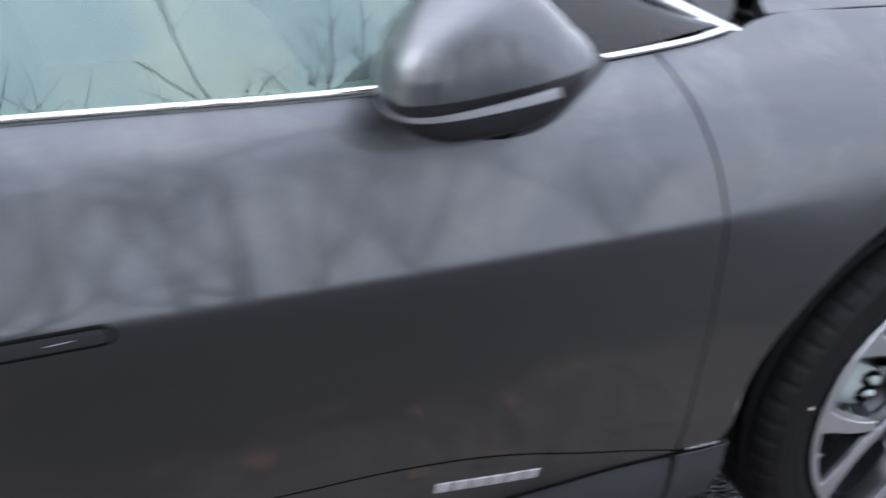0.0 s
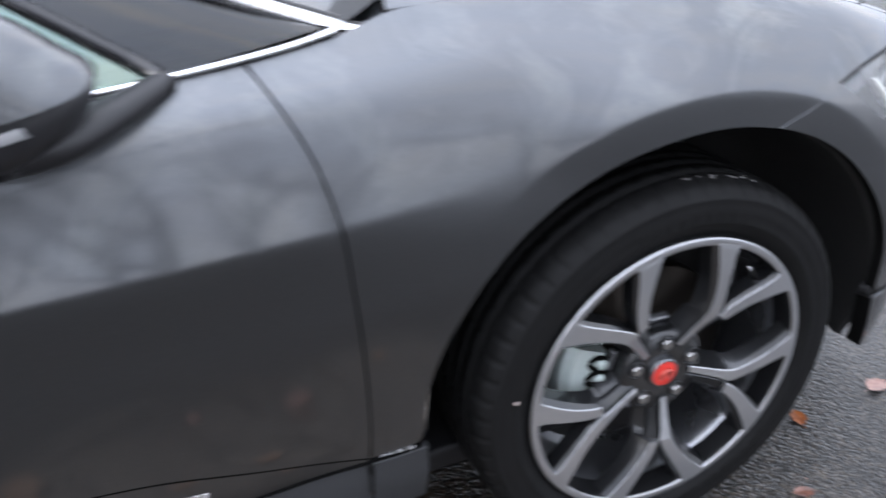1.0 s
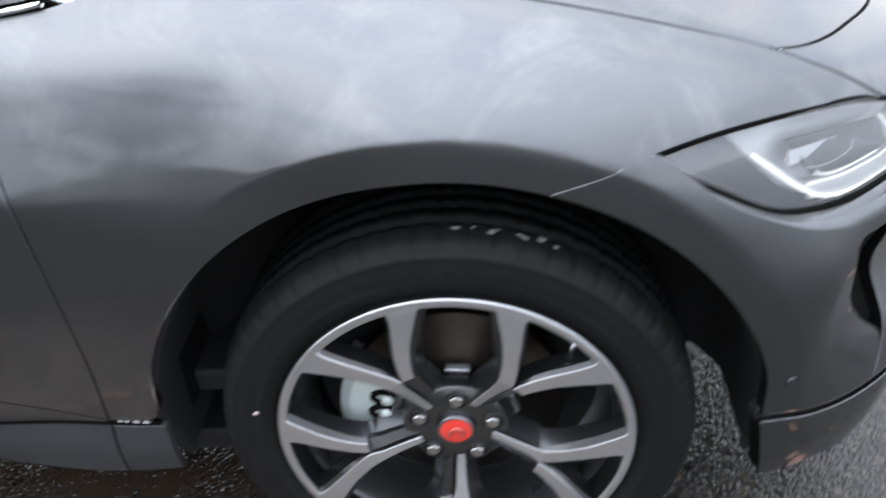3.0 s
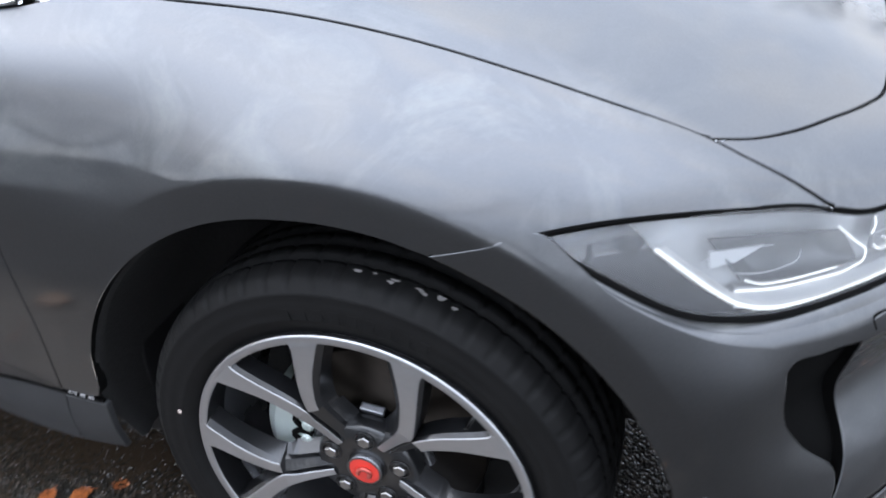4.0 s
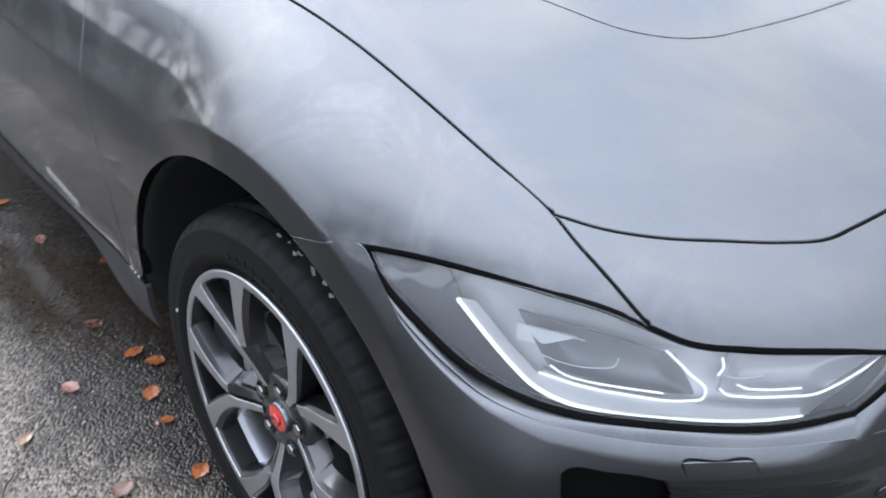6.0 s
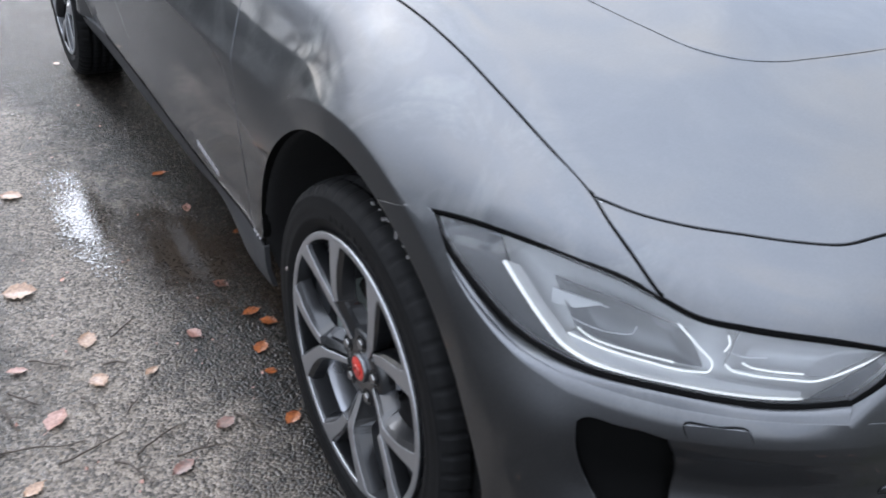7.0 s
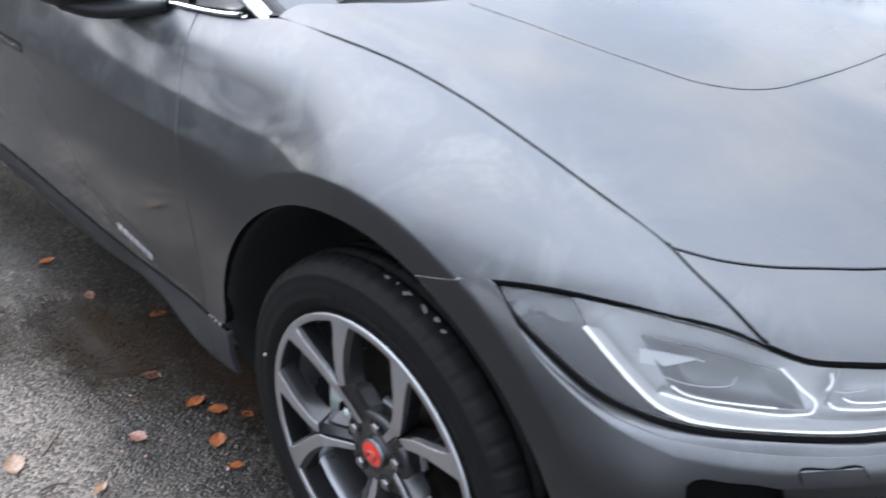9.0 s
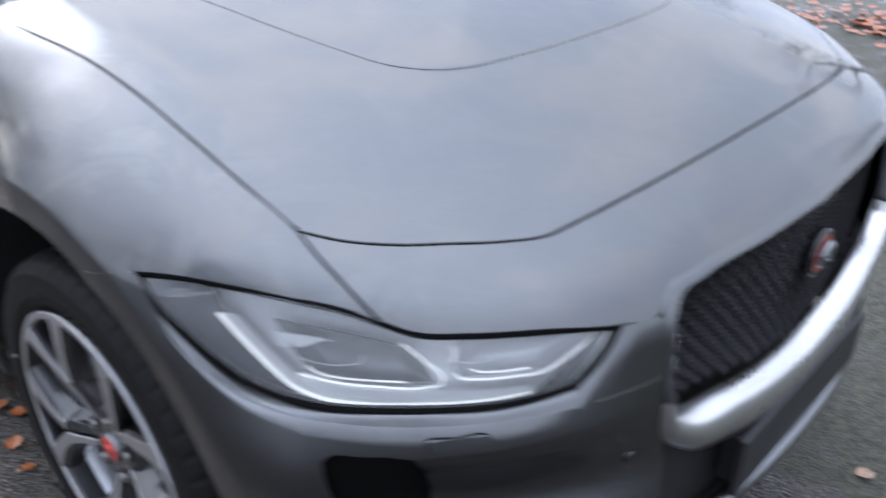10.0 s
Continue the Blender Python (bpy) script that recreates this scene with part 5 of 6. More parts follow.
def wheel(cx, near, turn=4.0):
    """A five-spoke forked alloy wheel; built for the near side at the hub's centre, outer face towards -y."""
    w = empty("front_wheel" if cx == 0 else "rear_wheel", car, (cx, -0.928 if near else 0.928, HUB_Z))
    w["label"] = "forked five-spoke alloy wheel, machined faces on dark grey"
    if not near:
        w.rotation_euler = (0, 0, math.pi)

    def add(name, me, material, label=""):
        ob = part(name, me, material, w, label)
        return ob

    add("tyre", tyre_mesh(), RUBBER, "black road tyre with notched shoulder blocks")
    v, f = lathe([(0.2655, 0.002), (0.2705, 0.004), (0.2740, 0.010), (0.2725, 0.018), (0.268, 0.030), (0.258, 0.042), (0.251, 0.060), (0.244, 0.12), (0.246, 0.19), (0.262, 0.215), (0.255, 0.217)], 160)
    add("rim_barrel", mesh_of("rim_barrel", v, [q[::-1] for q in f]), BARREL)
    v, f = lathe([(0.2560, 0.046), (0.2595, 0.012), (0.2605, 0.003), (0.2612, 0.0014), (0.2618, 0.0009), (0.2728, 0.0006), (0.2736, 0.0010), (0.2752, 0.0030), (0.2765, 0.009)], 160)
    me = mesh_of("rim_lip", v, [q[::-1] for q in f])
    ob = add("rim_lip", me, [MACHINED, DARKALLOY], "machined rim edge")
    for p in me.polygons:
        p.material_index = 1 if p.index < 2 * 160 or p.index >= 7 * 160 else 0
    for k in range(5):
        for side in (1, -1):
            me, rows = spoke_arm(side, 36 + 72 * k + turn)
            me.materials.append(MACHINED)
            me.materials.append(DARKALLOY)
            for p in me.polygons:
                row = p.index % 7
                p.material_index = 0 if p.index < (28 if side > 0 else rows - 1) * 7 and row in (2, 3, 4) else 1
                p.use_smooth = False
            ob = new("spoke", me)
            ob.parent = w
    # hub plate, wheel nuts in wells, cap
    v, f = lathe([(0.086, 0.060), (0.083, 0.036), (0.078, 0.0295), (0.038, 0.0285), (0.034, 0.030), (0.0, 0.031)], 60)
    add("hub_plate", mesh_of("hub_plate", v, [q[::-1] for q in f]), DARKALLOY)
    for k in range(5):
        t = radians(72 * k + turn)
        c = np.array((0.0595 * math.sin(t), 0.0, 0.0595 * math.cos(t)))
        v, f = lathe([(0.0178, 0.0275), (0.0165, 0.0262), (0.0148, 0.0268), (0.0142, 0.034)], 24)
        add("bolt_well", mesh_of("bolt_well", v + c, [q[::-1] for q in f]), GLOSSBLACK)
        v, f = lathe([(0.0112, 0.034), (0.0108, 0.0235), (0.0092, 0.0215), (0.0, 0.0213)], 6)
        add("wheel_bolt", mesh_of("wheel_bolt", v + c, [q[::-1] for q in f], False), BOLT)
    v, f = lathe([(0.0302, 0.030), (0.0296, 0.0225), (0.0280, 0.0205), (0.0248, 0.0207)], 48)
    add("cap_ring", mesh_of("cap_ring", v, [q[::-1] for q in f]), GREYTRIM)
    v, f = lathe([(0.0248, 0.0210), (0.018, 0.0198), (0.0, 0.0193)], 48)
    add("centre_cap", mesh_of("centre_cap", v, [q[::-1] for q in f]), RED, "red enamel centre cap")
    v, f = tube(spline([(-0.011, 0.0195, -0.008), (-0.006, 0.0175, 0.004), (0.003, 0.017, 0.009), (0.011, 0.0178, 0.004), (0.008, 0.0188, -0.009)], 20), 0.0035, 6)
    add("cap_relief", mesh_of("cap_relief", v, f), plain("cap_relief_red", (0.5, 0.10, 0.08), 0.3, metal=0.5))
    # the lobes of the hub behind the bolts
    for k in range(5):
        bm = box_bm((0.040, 0.014, 0.012), (0, 0, 0), 0.003, Matrix.Rotation(radians(28), 4, "X"))
        bmesh.ops.translate(bm, vec=(0, 0.062, 0.094), verts=bm.verts)
        bmesh.ops.transform(bm, matrix=Matrix.Rotation(radians(72 * k + turn), 4, "Y"), verts=bm.verts)
        add("hub_lobe", bm, BARREL)
    # brake disc and caliper
    v, f = lathe([(0.075, 0.085), (0.085, 0.078), (0.090, 0.098), (0.172, 0.098), (0.174, 0.100), (0.174, 0.126), (0.10, 0.126)], 90)
    add("brake_disc", mesh_of("brake_disc", v, [q[::-1] for q in f]), STEEL)
    # a dark disc added behind, so that the wheel's windows read as shade
    v, f = lathe([(0.235, 0.150), (0.20, 0.158), (0.10, 0.160), (0.0, 0.160)], 60)
    add("backing_plate", mesh_of("backing_plate", v, [q[::-1] for q in f]), LINER)
    cal = []
    for t in np.linspace(-97, -62, 16):
        for r, y in ((0.100, 0.128), (0.100, 0.072), (0.112, 0.060), (0.172, 0.058), (0.188, 0.070), (0.188, 0.14)):
            cal.append((r * math.sin(radians(t)), y, r * math.cos(radians(t))))
    f = grid_faces(16, 6) + [(0, 1, 2, 3, 4, 5), tuple(range(90, 96))]
    add("brake_caliper", mesh_of("brake_caliper", cal, f, False), CALIPER, "pale silver brake caliper")
    # black rods for shaded hollows between caliper claws, each with a pale piston boss
    for q in (-72, -87):
        t = radians(q)
        hollow = spline([(rr_ * math.sin(t + dt), 0.0585, rr_ * math.cos(t + dt)) for rr_, dt in ((0.104, 0.07), (0.126, 0.09), (0.138, 0.0), (0.126, -0.09), (0.104, -0.07))], 18)
        v, f = tube(hollow, 0.0052, 8)
        add("claw_hollow", mesh_of("claw_hollow", v, f), SEAL_SHADE)
        v, f = lathe([(0.011, 0.062), (0.010, 0.052), (0.006, 0.049), (0.0, 0.049)], 20)
        add("piston_boss", mesh_of("piston_boss", v + (0.113 * math.sin(t), 0, 0.113 * math.cos(t)), [w[::-1] for w in f]), CALIPER)
    # valve, balance dot on the sidewall
    t = radians(50)
    v, f = tube([(0.238 * math.sin(t), 0.045, 0.238 * math.cos(t)), (0.228 * math.sin(t), 0.022, 0.228 * math.cos(t)), (0.224 * math.sin(t), 0.012, 0.224 * math.cos(t))], 0.0045, 8)
    add("valve", mesh_of("valve", v, f), SATIN)
    if near:
        t = radians(-78)
        v, f = lathe([(0.0045, 0.002), (0.0036, -0.0012), (0.0, -0.0016)], 14)
        add("balance_mark", mesh_of("balance_mark", v + (0.308 * math.sin(t), 0.0, 0.308 * math.cos(t)), [q[::-1] for q in f]), PALE)
        # raised maker's marks on the sidewall as plain bars
        for k in range(9):
            for sgn in (0, 150):
                t = radians(-14 + sgn + 4.6 * k)
                bm = box_bm((0.013, 0.0012, 0.020), (0, 0, 0.312), 0.0004, None)
                bmesh.ops.transform(bm, matrix=Matrix.Rotation(t, 4, "Y"), verts=bm.verts)
                bmesh.ops.translate(bm, vec=(0, -0.0015, 0), verts=bm.verts)
                part("sidewall_mark", bm, RUBBER, w)
        # remains of a paper label on the tread shoulder
        rnd = random.Random(5)
        for k in range(8):
            t0 = 3 + k * 3.3 + rnd.uniform(-1.4, 1.4)
            size = rnd.choice((0.35, 0.6, 1.0, 1.3))
            pts = []
            for q in range(9):
                s = q * 2 * math.pi / 9
                t, yy = radians(t0 + math.cos(s) * size * rnd.uniform(0.3, 1.2)), 0.036 + 0.003 * math.sin(k * 2.3) + math.sin(s) * size * rnd.uniform(0.0006, 0.0045)
                r = 0.3671 + (yy - 0.030) * 0.21
                pts.append((r * math.sin(t), yy, r * math.cos(t)))
            add("label_remnant", mesh_of("label_remnant", pts, [tuple(range(9))], False), LABEL)
    return w


for cx in (0.0, AXLE):
    for near in (True, False):
        wheel(cx, near)


def arch_liner(c):
    prof = [(math.cos(radians(t)), math.sin(radians(t))) for t in np.linspace(-12, 192, 40)]
    verts = []
    for y, r in ((0.918, 0.470), (0.905, 0.464), (0.88, 0.474), (0.66, 0.474), (0.60, 0.43), (0.60, 0.0)):
        verts += [(c + r * x, -y + 0.35 * max(0.0, 0.42 - max(HUB_Z + r * z, 0.2)) * (y > 0.87), max(HUB_Z + r * z, 0.2)) for x, z in prof]
    f = [q for q in grid_faces(6, 40)]
    both("arch_liner", (np.array(verts), f), LINER, "black felt wheel arch liner")


arch_liner(0.0)
arch_liner(AXLE)


# ---- underbody, cabin, glass ----
def closed_body():
    part("underbody", box_bm((3.3, 1.60, 0.05), (-1.5, 0, 0.235), 0.01), BLACK, car)
    part("underbody", box_bm((1.3, 1.15, 0.30), (0.05, 0, 0.40), 0.02), BLACK, car)
    part("underbody", box_bm((1.2, 1.15, 0.30), (-3.05, 0, 0.40), 0.02), BLACK, car)
    part("bulkhead", box_bm((0.06, 1.60, 0.70), (-0.50, 0, 0.62), 0.01), BLACK, car)
    # tail
    rear = patch(line((-3.70, 0.85, 1.05)) + line((-3.74, 0.4, 1.06)) + line((-3.76, 0.0, 1.06)), line((-3.70, 0.85, 0.30)) + line((-3.78, 0.4, 0.30)) + line((-3.80, 0.0, 0.30)), line((-3.70, 0.85, 1.05), (-3.72, 0.85, 0.30)), line((-3.76, 0.0, 1.06), (-3.80, 0.0, 0.30)), 10, 10, fit=False)
    v, f = rear.reshape(-1, 3), grid_faces(10, 10)
    both("tailgate", (v, f), PAINT)
    # windscreen, roof, rear window, as one lofted shell in separate panels
    roof = {"x": (-0.36, -0.80, -1.30, -1.70, -2.40, -3.00, -3.70), "z": (1.075, 1.27, 1.46, 1.535, 1.53, 1.42, 1.10)}

    def shell(x, s):
        """s: 0 in the middle, 1 at the edge beside the side windows."""
        z = hermite(roof["x"][::-1], roof["z"][::-1], [x])[0]
        half = 0.60 + 0.20 * max(0.0, min(1.0, (1.54 - z) / 0.46)) ** 0.9
        return (x - 0.18 * s * s * max(0.0, min(1.0, (x + 1.7) / 0.6)), -half * s, z - 0.035 * s**3)

    def strip(name, xs, s0, s1, material, n, m, label="", far=False):
        g = np.array([[shell(x, s) for s in np.linspace(s0, s1, m)] for x in np.linspace(xs[0], xs[1], n)])
        vf = (g.reshape(-1, 3), grid_faces(n, m))
        both(name, vf, material, label, far)

    strip("windscreen", (-0.36, -1.22), -0.77, 0.77, DARKGLASS, 30, 30, "dark raked windscreen")
    strip("screen_edge", (-0.33, -1.22), 0.77, 0.785, GLOSSBLACK, 30, 4, far=True)
    strip("windscreen_pillar", (-0.22, -1.22), 0.785, 0.905, PAINT, 30, 6, "grey windscreen pillar", far=True)
    strip("roof", (-1.22, -2.75), -0.94, 0.94, GLOSSBLACK, 40, 30)
    strip("rear_window", (-2.75, -3.70), -0.94, 0.94, DARKGLASS, 20, 30)
    rail = [shell(x, 0.92) for x in np.linspace(-0.24, -2.9, 44)]
    both("roof_rail", tube(rail, 0.014, 10, flat=0.6), GLOSSBLACK, "black roof rail seal")
    # side glass and its black pillars
    low = line((-2.60, 0.855, 1.056), (-1.80, 0.852, 1.034), (-1.38, 0.850, 1.027), (-0.985, 0.852, 1.018), (-0.78, 0.842, 1.022), (-0.72, 0.838, 1.024))
    up = [shell(x, 0.965) for x in (-2.75, -2.2, -1.6, -1.30, -1.05, -0.93)]
    g = patch(up, low, [up[0], low[0]], [up[-1], low[-1]], 60, 16, fit=False)
    v, f = g.reshape(-1, 3), grid_faces(16, 60, True)
    ob = both("side_window", (v, f), SIDEGLASS, "green-tinted side window", far=True)
    low2, up2 = line((-0.715, 0.838, 1.024), (-0.60, 0.825, 1.032), (-0.505, 0.810, 1.040)), [shell(x, 0.965) for x in (-0.925, -0.68, -0.36)]
    g = patch(up2, low2, [up2[0], low2[0]], [up2[-1], low2[-1]], 16, 10, fit=False)
    both("quarter_window", (g.reshape(-1, 3), grid_faces(10, 16, True)), DARKGLASS, "small dark quarter window")
    rear_up = [shell(x, 0.93) for x in (-3.70, -3.3, -3.0, -2.70)]
    rear_low = line((-3.70, 0.85, 1.05), (-3.2, 0.86, 1.06), (-2.9, 0.861, 1.056), (-2.60, 0.862, 1.05))
    g = patch(rear_up, rear_low, [rear_up[0], rear_low[0]], [rear_up[-1], rear_low[-1]], 24, 12, fit=False)
    both("rear_pillar", (g.reshape(-1, 3), grid_faces(12, 24)), PAINT)
    both("window_post", tube(spline([up2[0], low2[0]], 12), 0.011, 8), GLOSSBLACK)
    for o in car.children:
        if o.name.startswith(("side_window", "windscreen", "quarter_window", "rear_window")):
            o.visible_shadow = False
    both("window_chrome", tube(spline([shell(x, 0.955) for x in (-0.27, -0.40, -0.60, -0.80, -1.05, -1.3, -1.7, -2.2, -2.75)], 60), np.r_[np.full(20, 0.024), np.linspace(0.024, 0.012, 20), np.full(20, 0.012)], 10, flat=0.55), CHROME)
    # cowl with wiper
    g = np.array([[(x - 0.07 + 0.05 * (a / 0.8) ** 2 * 0, -a, 1.052 - 0.02 * (a / 0.8) ** 2) for x, a in ((-0.20 - 0.26 * abs(s) ** 3 + d, 0.78 * s) for s in np.linspace(-1, 1, 40))] for d in (0.06, 0.0, -0.10, -0.20)])
    part("cowl", mesh_of("cowl", g.reshape(-1, 3), grid_faces(4, 40)), BLACK, car, "black scuttle panel below the windscreen")
    v, f = tube(spline([(-0.36, -0.70, 1.085), (-0.33, -0.45, 1.10), (-0.31, -0.10, 1.105)], 20), 0.010, 8)
    part("wiper", mesh_of("wiper", v, f), BLACK, car)
    # cabin
    for y in (-0.38, 0.38):
        bm = box_bm((0.50, 0.50, 0.16), (-1.45, y, 0.62), 0.05)
        part("seat", bm, LEATHER, car, "dark leather seat")
        bm = box_bm((0.16, 0.48, 0.62), (0, 0, 0.31), 0.06, Matrix.Rotation(radians(-18), 4, "Y"))
        bmesh.ops.translate(bm, vec=(-1.62, y, 0.66), verts=bm.verts)
        part("seat_back", bm, LEATHER, car)
        part("headrest", box_bm((0.11, 0.27, 0.18), (-1.86, y, 1.34), 0.045), LEATHER, car)
    part("dashboard", box_bm((0.45, 1.40, 0.22), (-0.72, 0, 0.92), 0.06), LEATHER, car)
    both("door_lining", (patch(line((-2.5, 0.80, 1.03), (-1.5, 0.80, 1.01), (-0.75, 0.79, 1.01)), line((-2.5, 0.82, 0.45), (-1.5, 0.82, 0.45), (-0.75, 0.82, 0.45)), line((-2.5, 0.80, 1.03), (-2.5, 0.82, 0.45)), line((-0.75, 0.79, 1.01), (-0.75, 0.82, 0.45)), 20, 8, fit=False).reshape(-1, 3), grid_faces(8, 20)), PALELINING)
    part("cabin_floor", box_bm((2.6, 1.5, 0.05), (-1.7, 0, 0.33), 0.01), LEATHER, car)


closed_body()


def mirror_housing():
    m = empty("door_mirror", car, (0, 0, 0))
    m["label"] = "grey and black door mirror with a silver indicator strip"
    outline = spline([(-1.022, 0, 1.050), (-1.010, 0, 1.092), (-0.970, 0, 1.136), (-0.915, 0, 1.157), (-0.865, 0, 1.143), (-0.815, 0, 1.105), (-0.782, 0, 1.068), (-0.795, 0, 1.036), (-0.840, 0, 1.004), (-0.92, 0, 0.990), (-0.985, 0, 0.996), (-1.015, 0, 1.018), (-1.022, 0, 1.050)], 145)[:-1]
    c = np.array((-0.915, 0, 1.032))
    key = np.array(((-0.875, 0.62), (-0.890, 0.84), (-0.915, 0.97), (-0.945, 1.0), (-0.970, 0.99), (-0.992, 0.94), (-1.012, 0.83), (-1.025, 0.64), (-1.032, 0.36), (-1.034, 0.02)))
    rings = []
    for t in np.linspace(0, 9, 46):
        y, s = hermite(np.arange(10.0), key, [t])[0]
        q = c + (outline - c) * s
        q[:, 0] += 0.10 * (0.955 + y)
        q[:, 1] = y
        rings.append(q)
    v = np.concatenate(rings)
    f = grid_faces(len(rings), 144, True, ring=True)

    def cut(verts, height, upper):
        """The part of the shell above or below a slightly tilted plane."""
        bm = bmesh.new()
        vs = [bm.verts.new(p) for p in verts]
        for q in f:
            bm.faces.new([vs[i] for i in q])
        bmesh.ops.bisect_plane(bm, geom=bm.verts[:] + bm.edges[:] + bm.faces[:], plane_co=(-0.93, 0, height), plane_no=(-0.10, 0, 0.995), clear_inner=upper, clear_outer=not upper)
        bm.verts.index_update()
        out = np.array([p.co[:] for p in bm.verts]), [tuple(p.index for p in q.verts) for q in bm.faces]
        bm.free()
        return out

    both("mirror_cap", cut(v, 1.056, True), PAINT, "grey mirror cap", owner=m)
    lo = c + (v - c) * (0.975, 0.992, 0.87)
    both("mirror_base", cut(lo, 1.060, False), MESHBLACK, owner=m)
    # the indicator is a narrow band let into the outer end
    bm = bmesh.new()
    vs = [bm.verts.new(p) for p in c + (v - c) * (0.992, 1.004, 0.995)]
    for q in f:
        bm.faces.new([vs[i] for i in q])
    for co, no in (((-0.93, 0, 1.0388), (0.09, 0, -0.995)), ((-0.93, 0, 1.0475), (-0.13, 0, 0.985)), ((0, -0.930, 0), (0, 1, 0)), ((-0.85, 0, 1.04), (0.92, 0, 0.4))):
        bmesh.ops.bisect_plane(bm, geom=bm.verts[:] + bm.edges[:] + bm.faces[:], plane_co=co, plane_no=no, clear_outer=True)
    bm.verts.index_update()
    strip_ = np.array([p.co[:] for p in bm.verts]), [tuple(p.index for p in q.verts) for q in bm.faces]
    bm.free()
    both("indicator", strip_, MACHINED, "silver indicator strip", owner=m)
    arm = [(-0.90, -0.965, 1.012), (-0.85, -0.935, 1.000), (-0.78, -0.885, 1.004), (-0.71, -0.838, 1.018)]
    v, f = tube(spline(arm, 16), np.linspace(0.046, 0.022, 16), 12, flat=0.6)
    both("mirror_arm", (v, f), MESHBLACK, owner=m)


mirror_housing()


def face_outwards(ob):
    """Turns a shell's faces to the outside."""
    me = ob.data
    n, c, area = np.empty(3 * len(me.polygons)), np.empty(3 * len(me.polygons)), np.empty(len(me.polygons))
    me.polygons.foreach_get("normal", n)
    me.polygons.foreach_get("center", c)
    me.polygons.foreach_get("area", area)
    n, c = n.reshape(-1, 3), c.reshape(-1, 3)
    ref = np.stack([np.clip(c[:, 0], -3.0, 0.3), 0 * c[:, 1], 0 * c[:, 2] + 0.6], 1)
    if ob.name.startswith(("roof_rail", "mirror_cap")):
        ref = c.mean(0)[None]
    if ((n * (c - ref)).sum(1) * area).sum() < 0:
        me.flip_normals()
    # the turned-in edges are blackened with the seal's colour, for shadow in the gaps
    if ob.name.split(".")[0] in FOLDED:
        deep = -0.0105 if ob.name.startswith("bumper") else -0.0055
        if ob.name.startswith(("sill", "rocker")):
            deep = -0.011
        me.materials.append(SEAL_SHADE)
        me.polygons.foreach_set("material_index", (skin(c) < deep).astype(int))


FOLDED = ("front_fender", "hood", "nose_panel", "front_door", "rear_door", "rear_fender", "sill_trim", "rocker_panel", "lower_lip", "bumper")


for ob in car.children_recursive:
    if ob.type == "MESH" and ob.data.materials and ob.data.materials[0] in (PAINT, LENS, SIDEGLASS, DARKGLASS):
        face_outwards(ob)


# ---- ground ----
def ground_sheet():
    """One sheet to the horizon, finer and slightly uneven near the car."""
    near = np.linspace(-6, 6, 61)
    far = np.array([8, 12, 20, 40, 80, 160, 400, 900.0])
    xs = np.concatenate([-far[::-1], near, far])
    verts = []
    for y in xs:
        for x in xs:
            r = math.hypot(x, y)
            dip = 0.004 * (noise.noise((x * 0.6, y * 0.6, 3.1))) if r < 9 else 0.0
            verts.append((x, y, dip * max(0.0, 1 - r / 9)))
    n = len(xs)
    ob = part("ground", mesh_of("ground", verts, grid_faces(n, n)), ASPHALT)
    tagged(ob, "wet worn grey asphalt with fine chippings", "ground", kind="structure")


ground_sheet()


def puddle(x, y, sx, sy, turn, seed):
    rnd = random.Random(seed)
    k = 48
    verts = [(0, 0, 0)]
    for i in range(k):
        t = 2 * math.pi * i / k
        r = 1 + 0.35 * noise.noise((math.cos(t) * 1.7, math.sin(t) * 1.7, seed * 3.7)) + 0.18 * noise.noise((math.cos(t) * 5, math.sin(t) * 5, seed * 1.3))
        verts.append((sx * r * math.cos(t), sy * r * math.sin(t), 0.0))
    ob = part("puddle", mesh_of("puddle", verts, [(0, 1 + i, 1 + (i + 1) % k) for i in range(k)]), WATER)
    ob.location, ob.rotation_euler = (x, y, 0.0045 + 0.002 * (seed - 1)), (0, 0, radians(turn))
    tagged(ob, "shallow rain puddle on the asphalt", "puddle", "puddles")


def leaf_mesh(seed, size):
    """A curled, lobed fallen leaf with a stalk."""
    rnd = random.Random(seed)
    n, verts = 11, []
    lobes, wide, curl = rnd.choice((3, 4, 5)), rnd.uniform(0.30, 0.46), rnd.uniform(0.02, 0.09)
    for i in range(n):
        u = i / (n - 1)
        half = size * wide * (math.sin(math.pi * min(1, u * 1.04)) ** 0.7) * (0.88 + 0.12 * math.cos(2 * math.pi * lobes * u)) + size * 0.012
        for s in (-1, -0.5, 0, 0.5, 1):
            z = size * (curl * (s * s) * half / size * 1.6 + 0.10 * curl * math.sin(5 * u + seed) + 0.05 * rnd.random() * abs(s))
            verts.append(((u - 0.5) * size + rnd.uniform(-0.01, 0.01) * size, s * half, z))
    k = len(verts)
    for q in range(3):
        verts += [(-size * (0.5 + 0.1 * q), size * 0.012 + 0.02 * size * q, 0.0), (-size * (0.5 + 0.1 * q), -size * 0.012 + 0.02 * size * q, 0.0)]
    faces = grid_faces(n, 5) + [(k, k + 2, k + 3, k + 1), (k + 2, k + 4, k + 5, k + 3)]
    return mesh_of("leaf", verts, faces)


LEAF_WORDS = ("wet orange-brown fallen leaf on the asphalt", "pale tan fallen leaf on the asphalt", "dark brown fallen leaf on the asphalt", "pinkish brown fallen leaf on the asphalt")


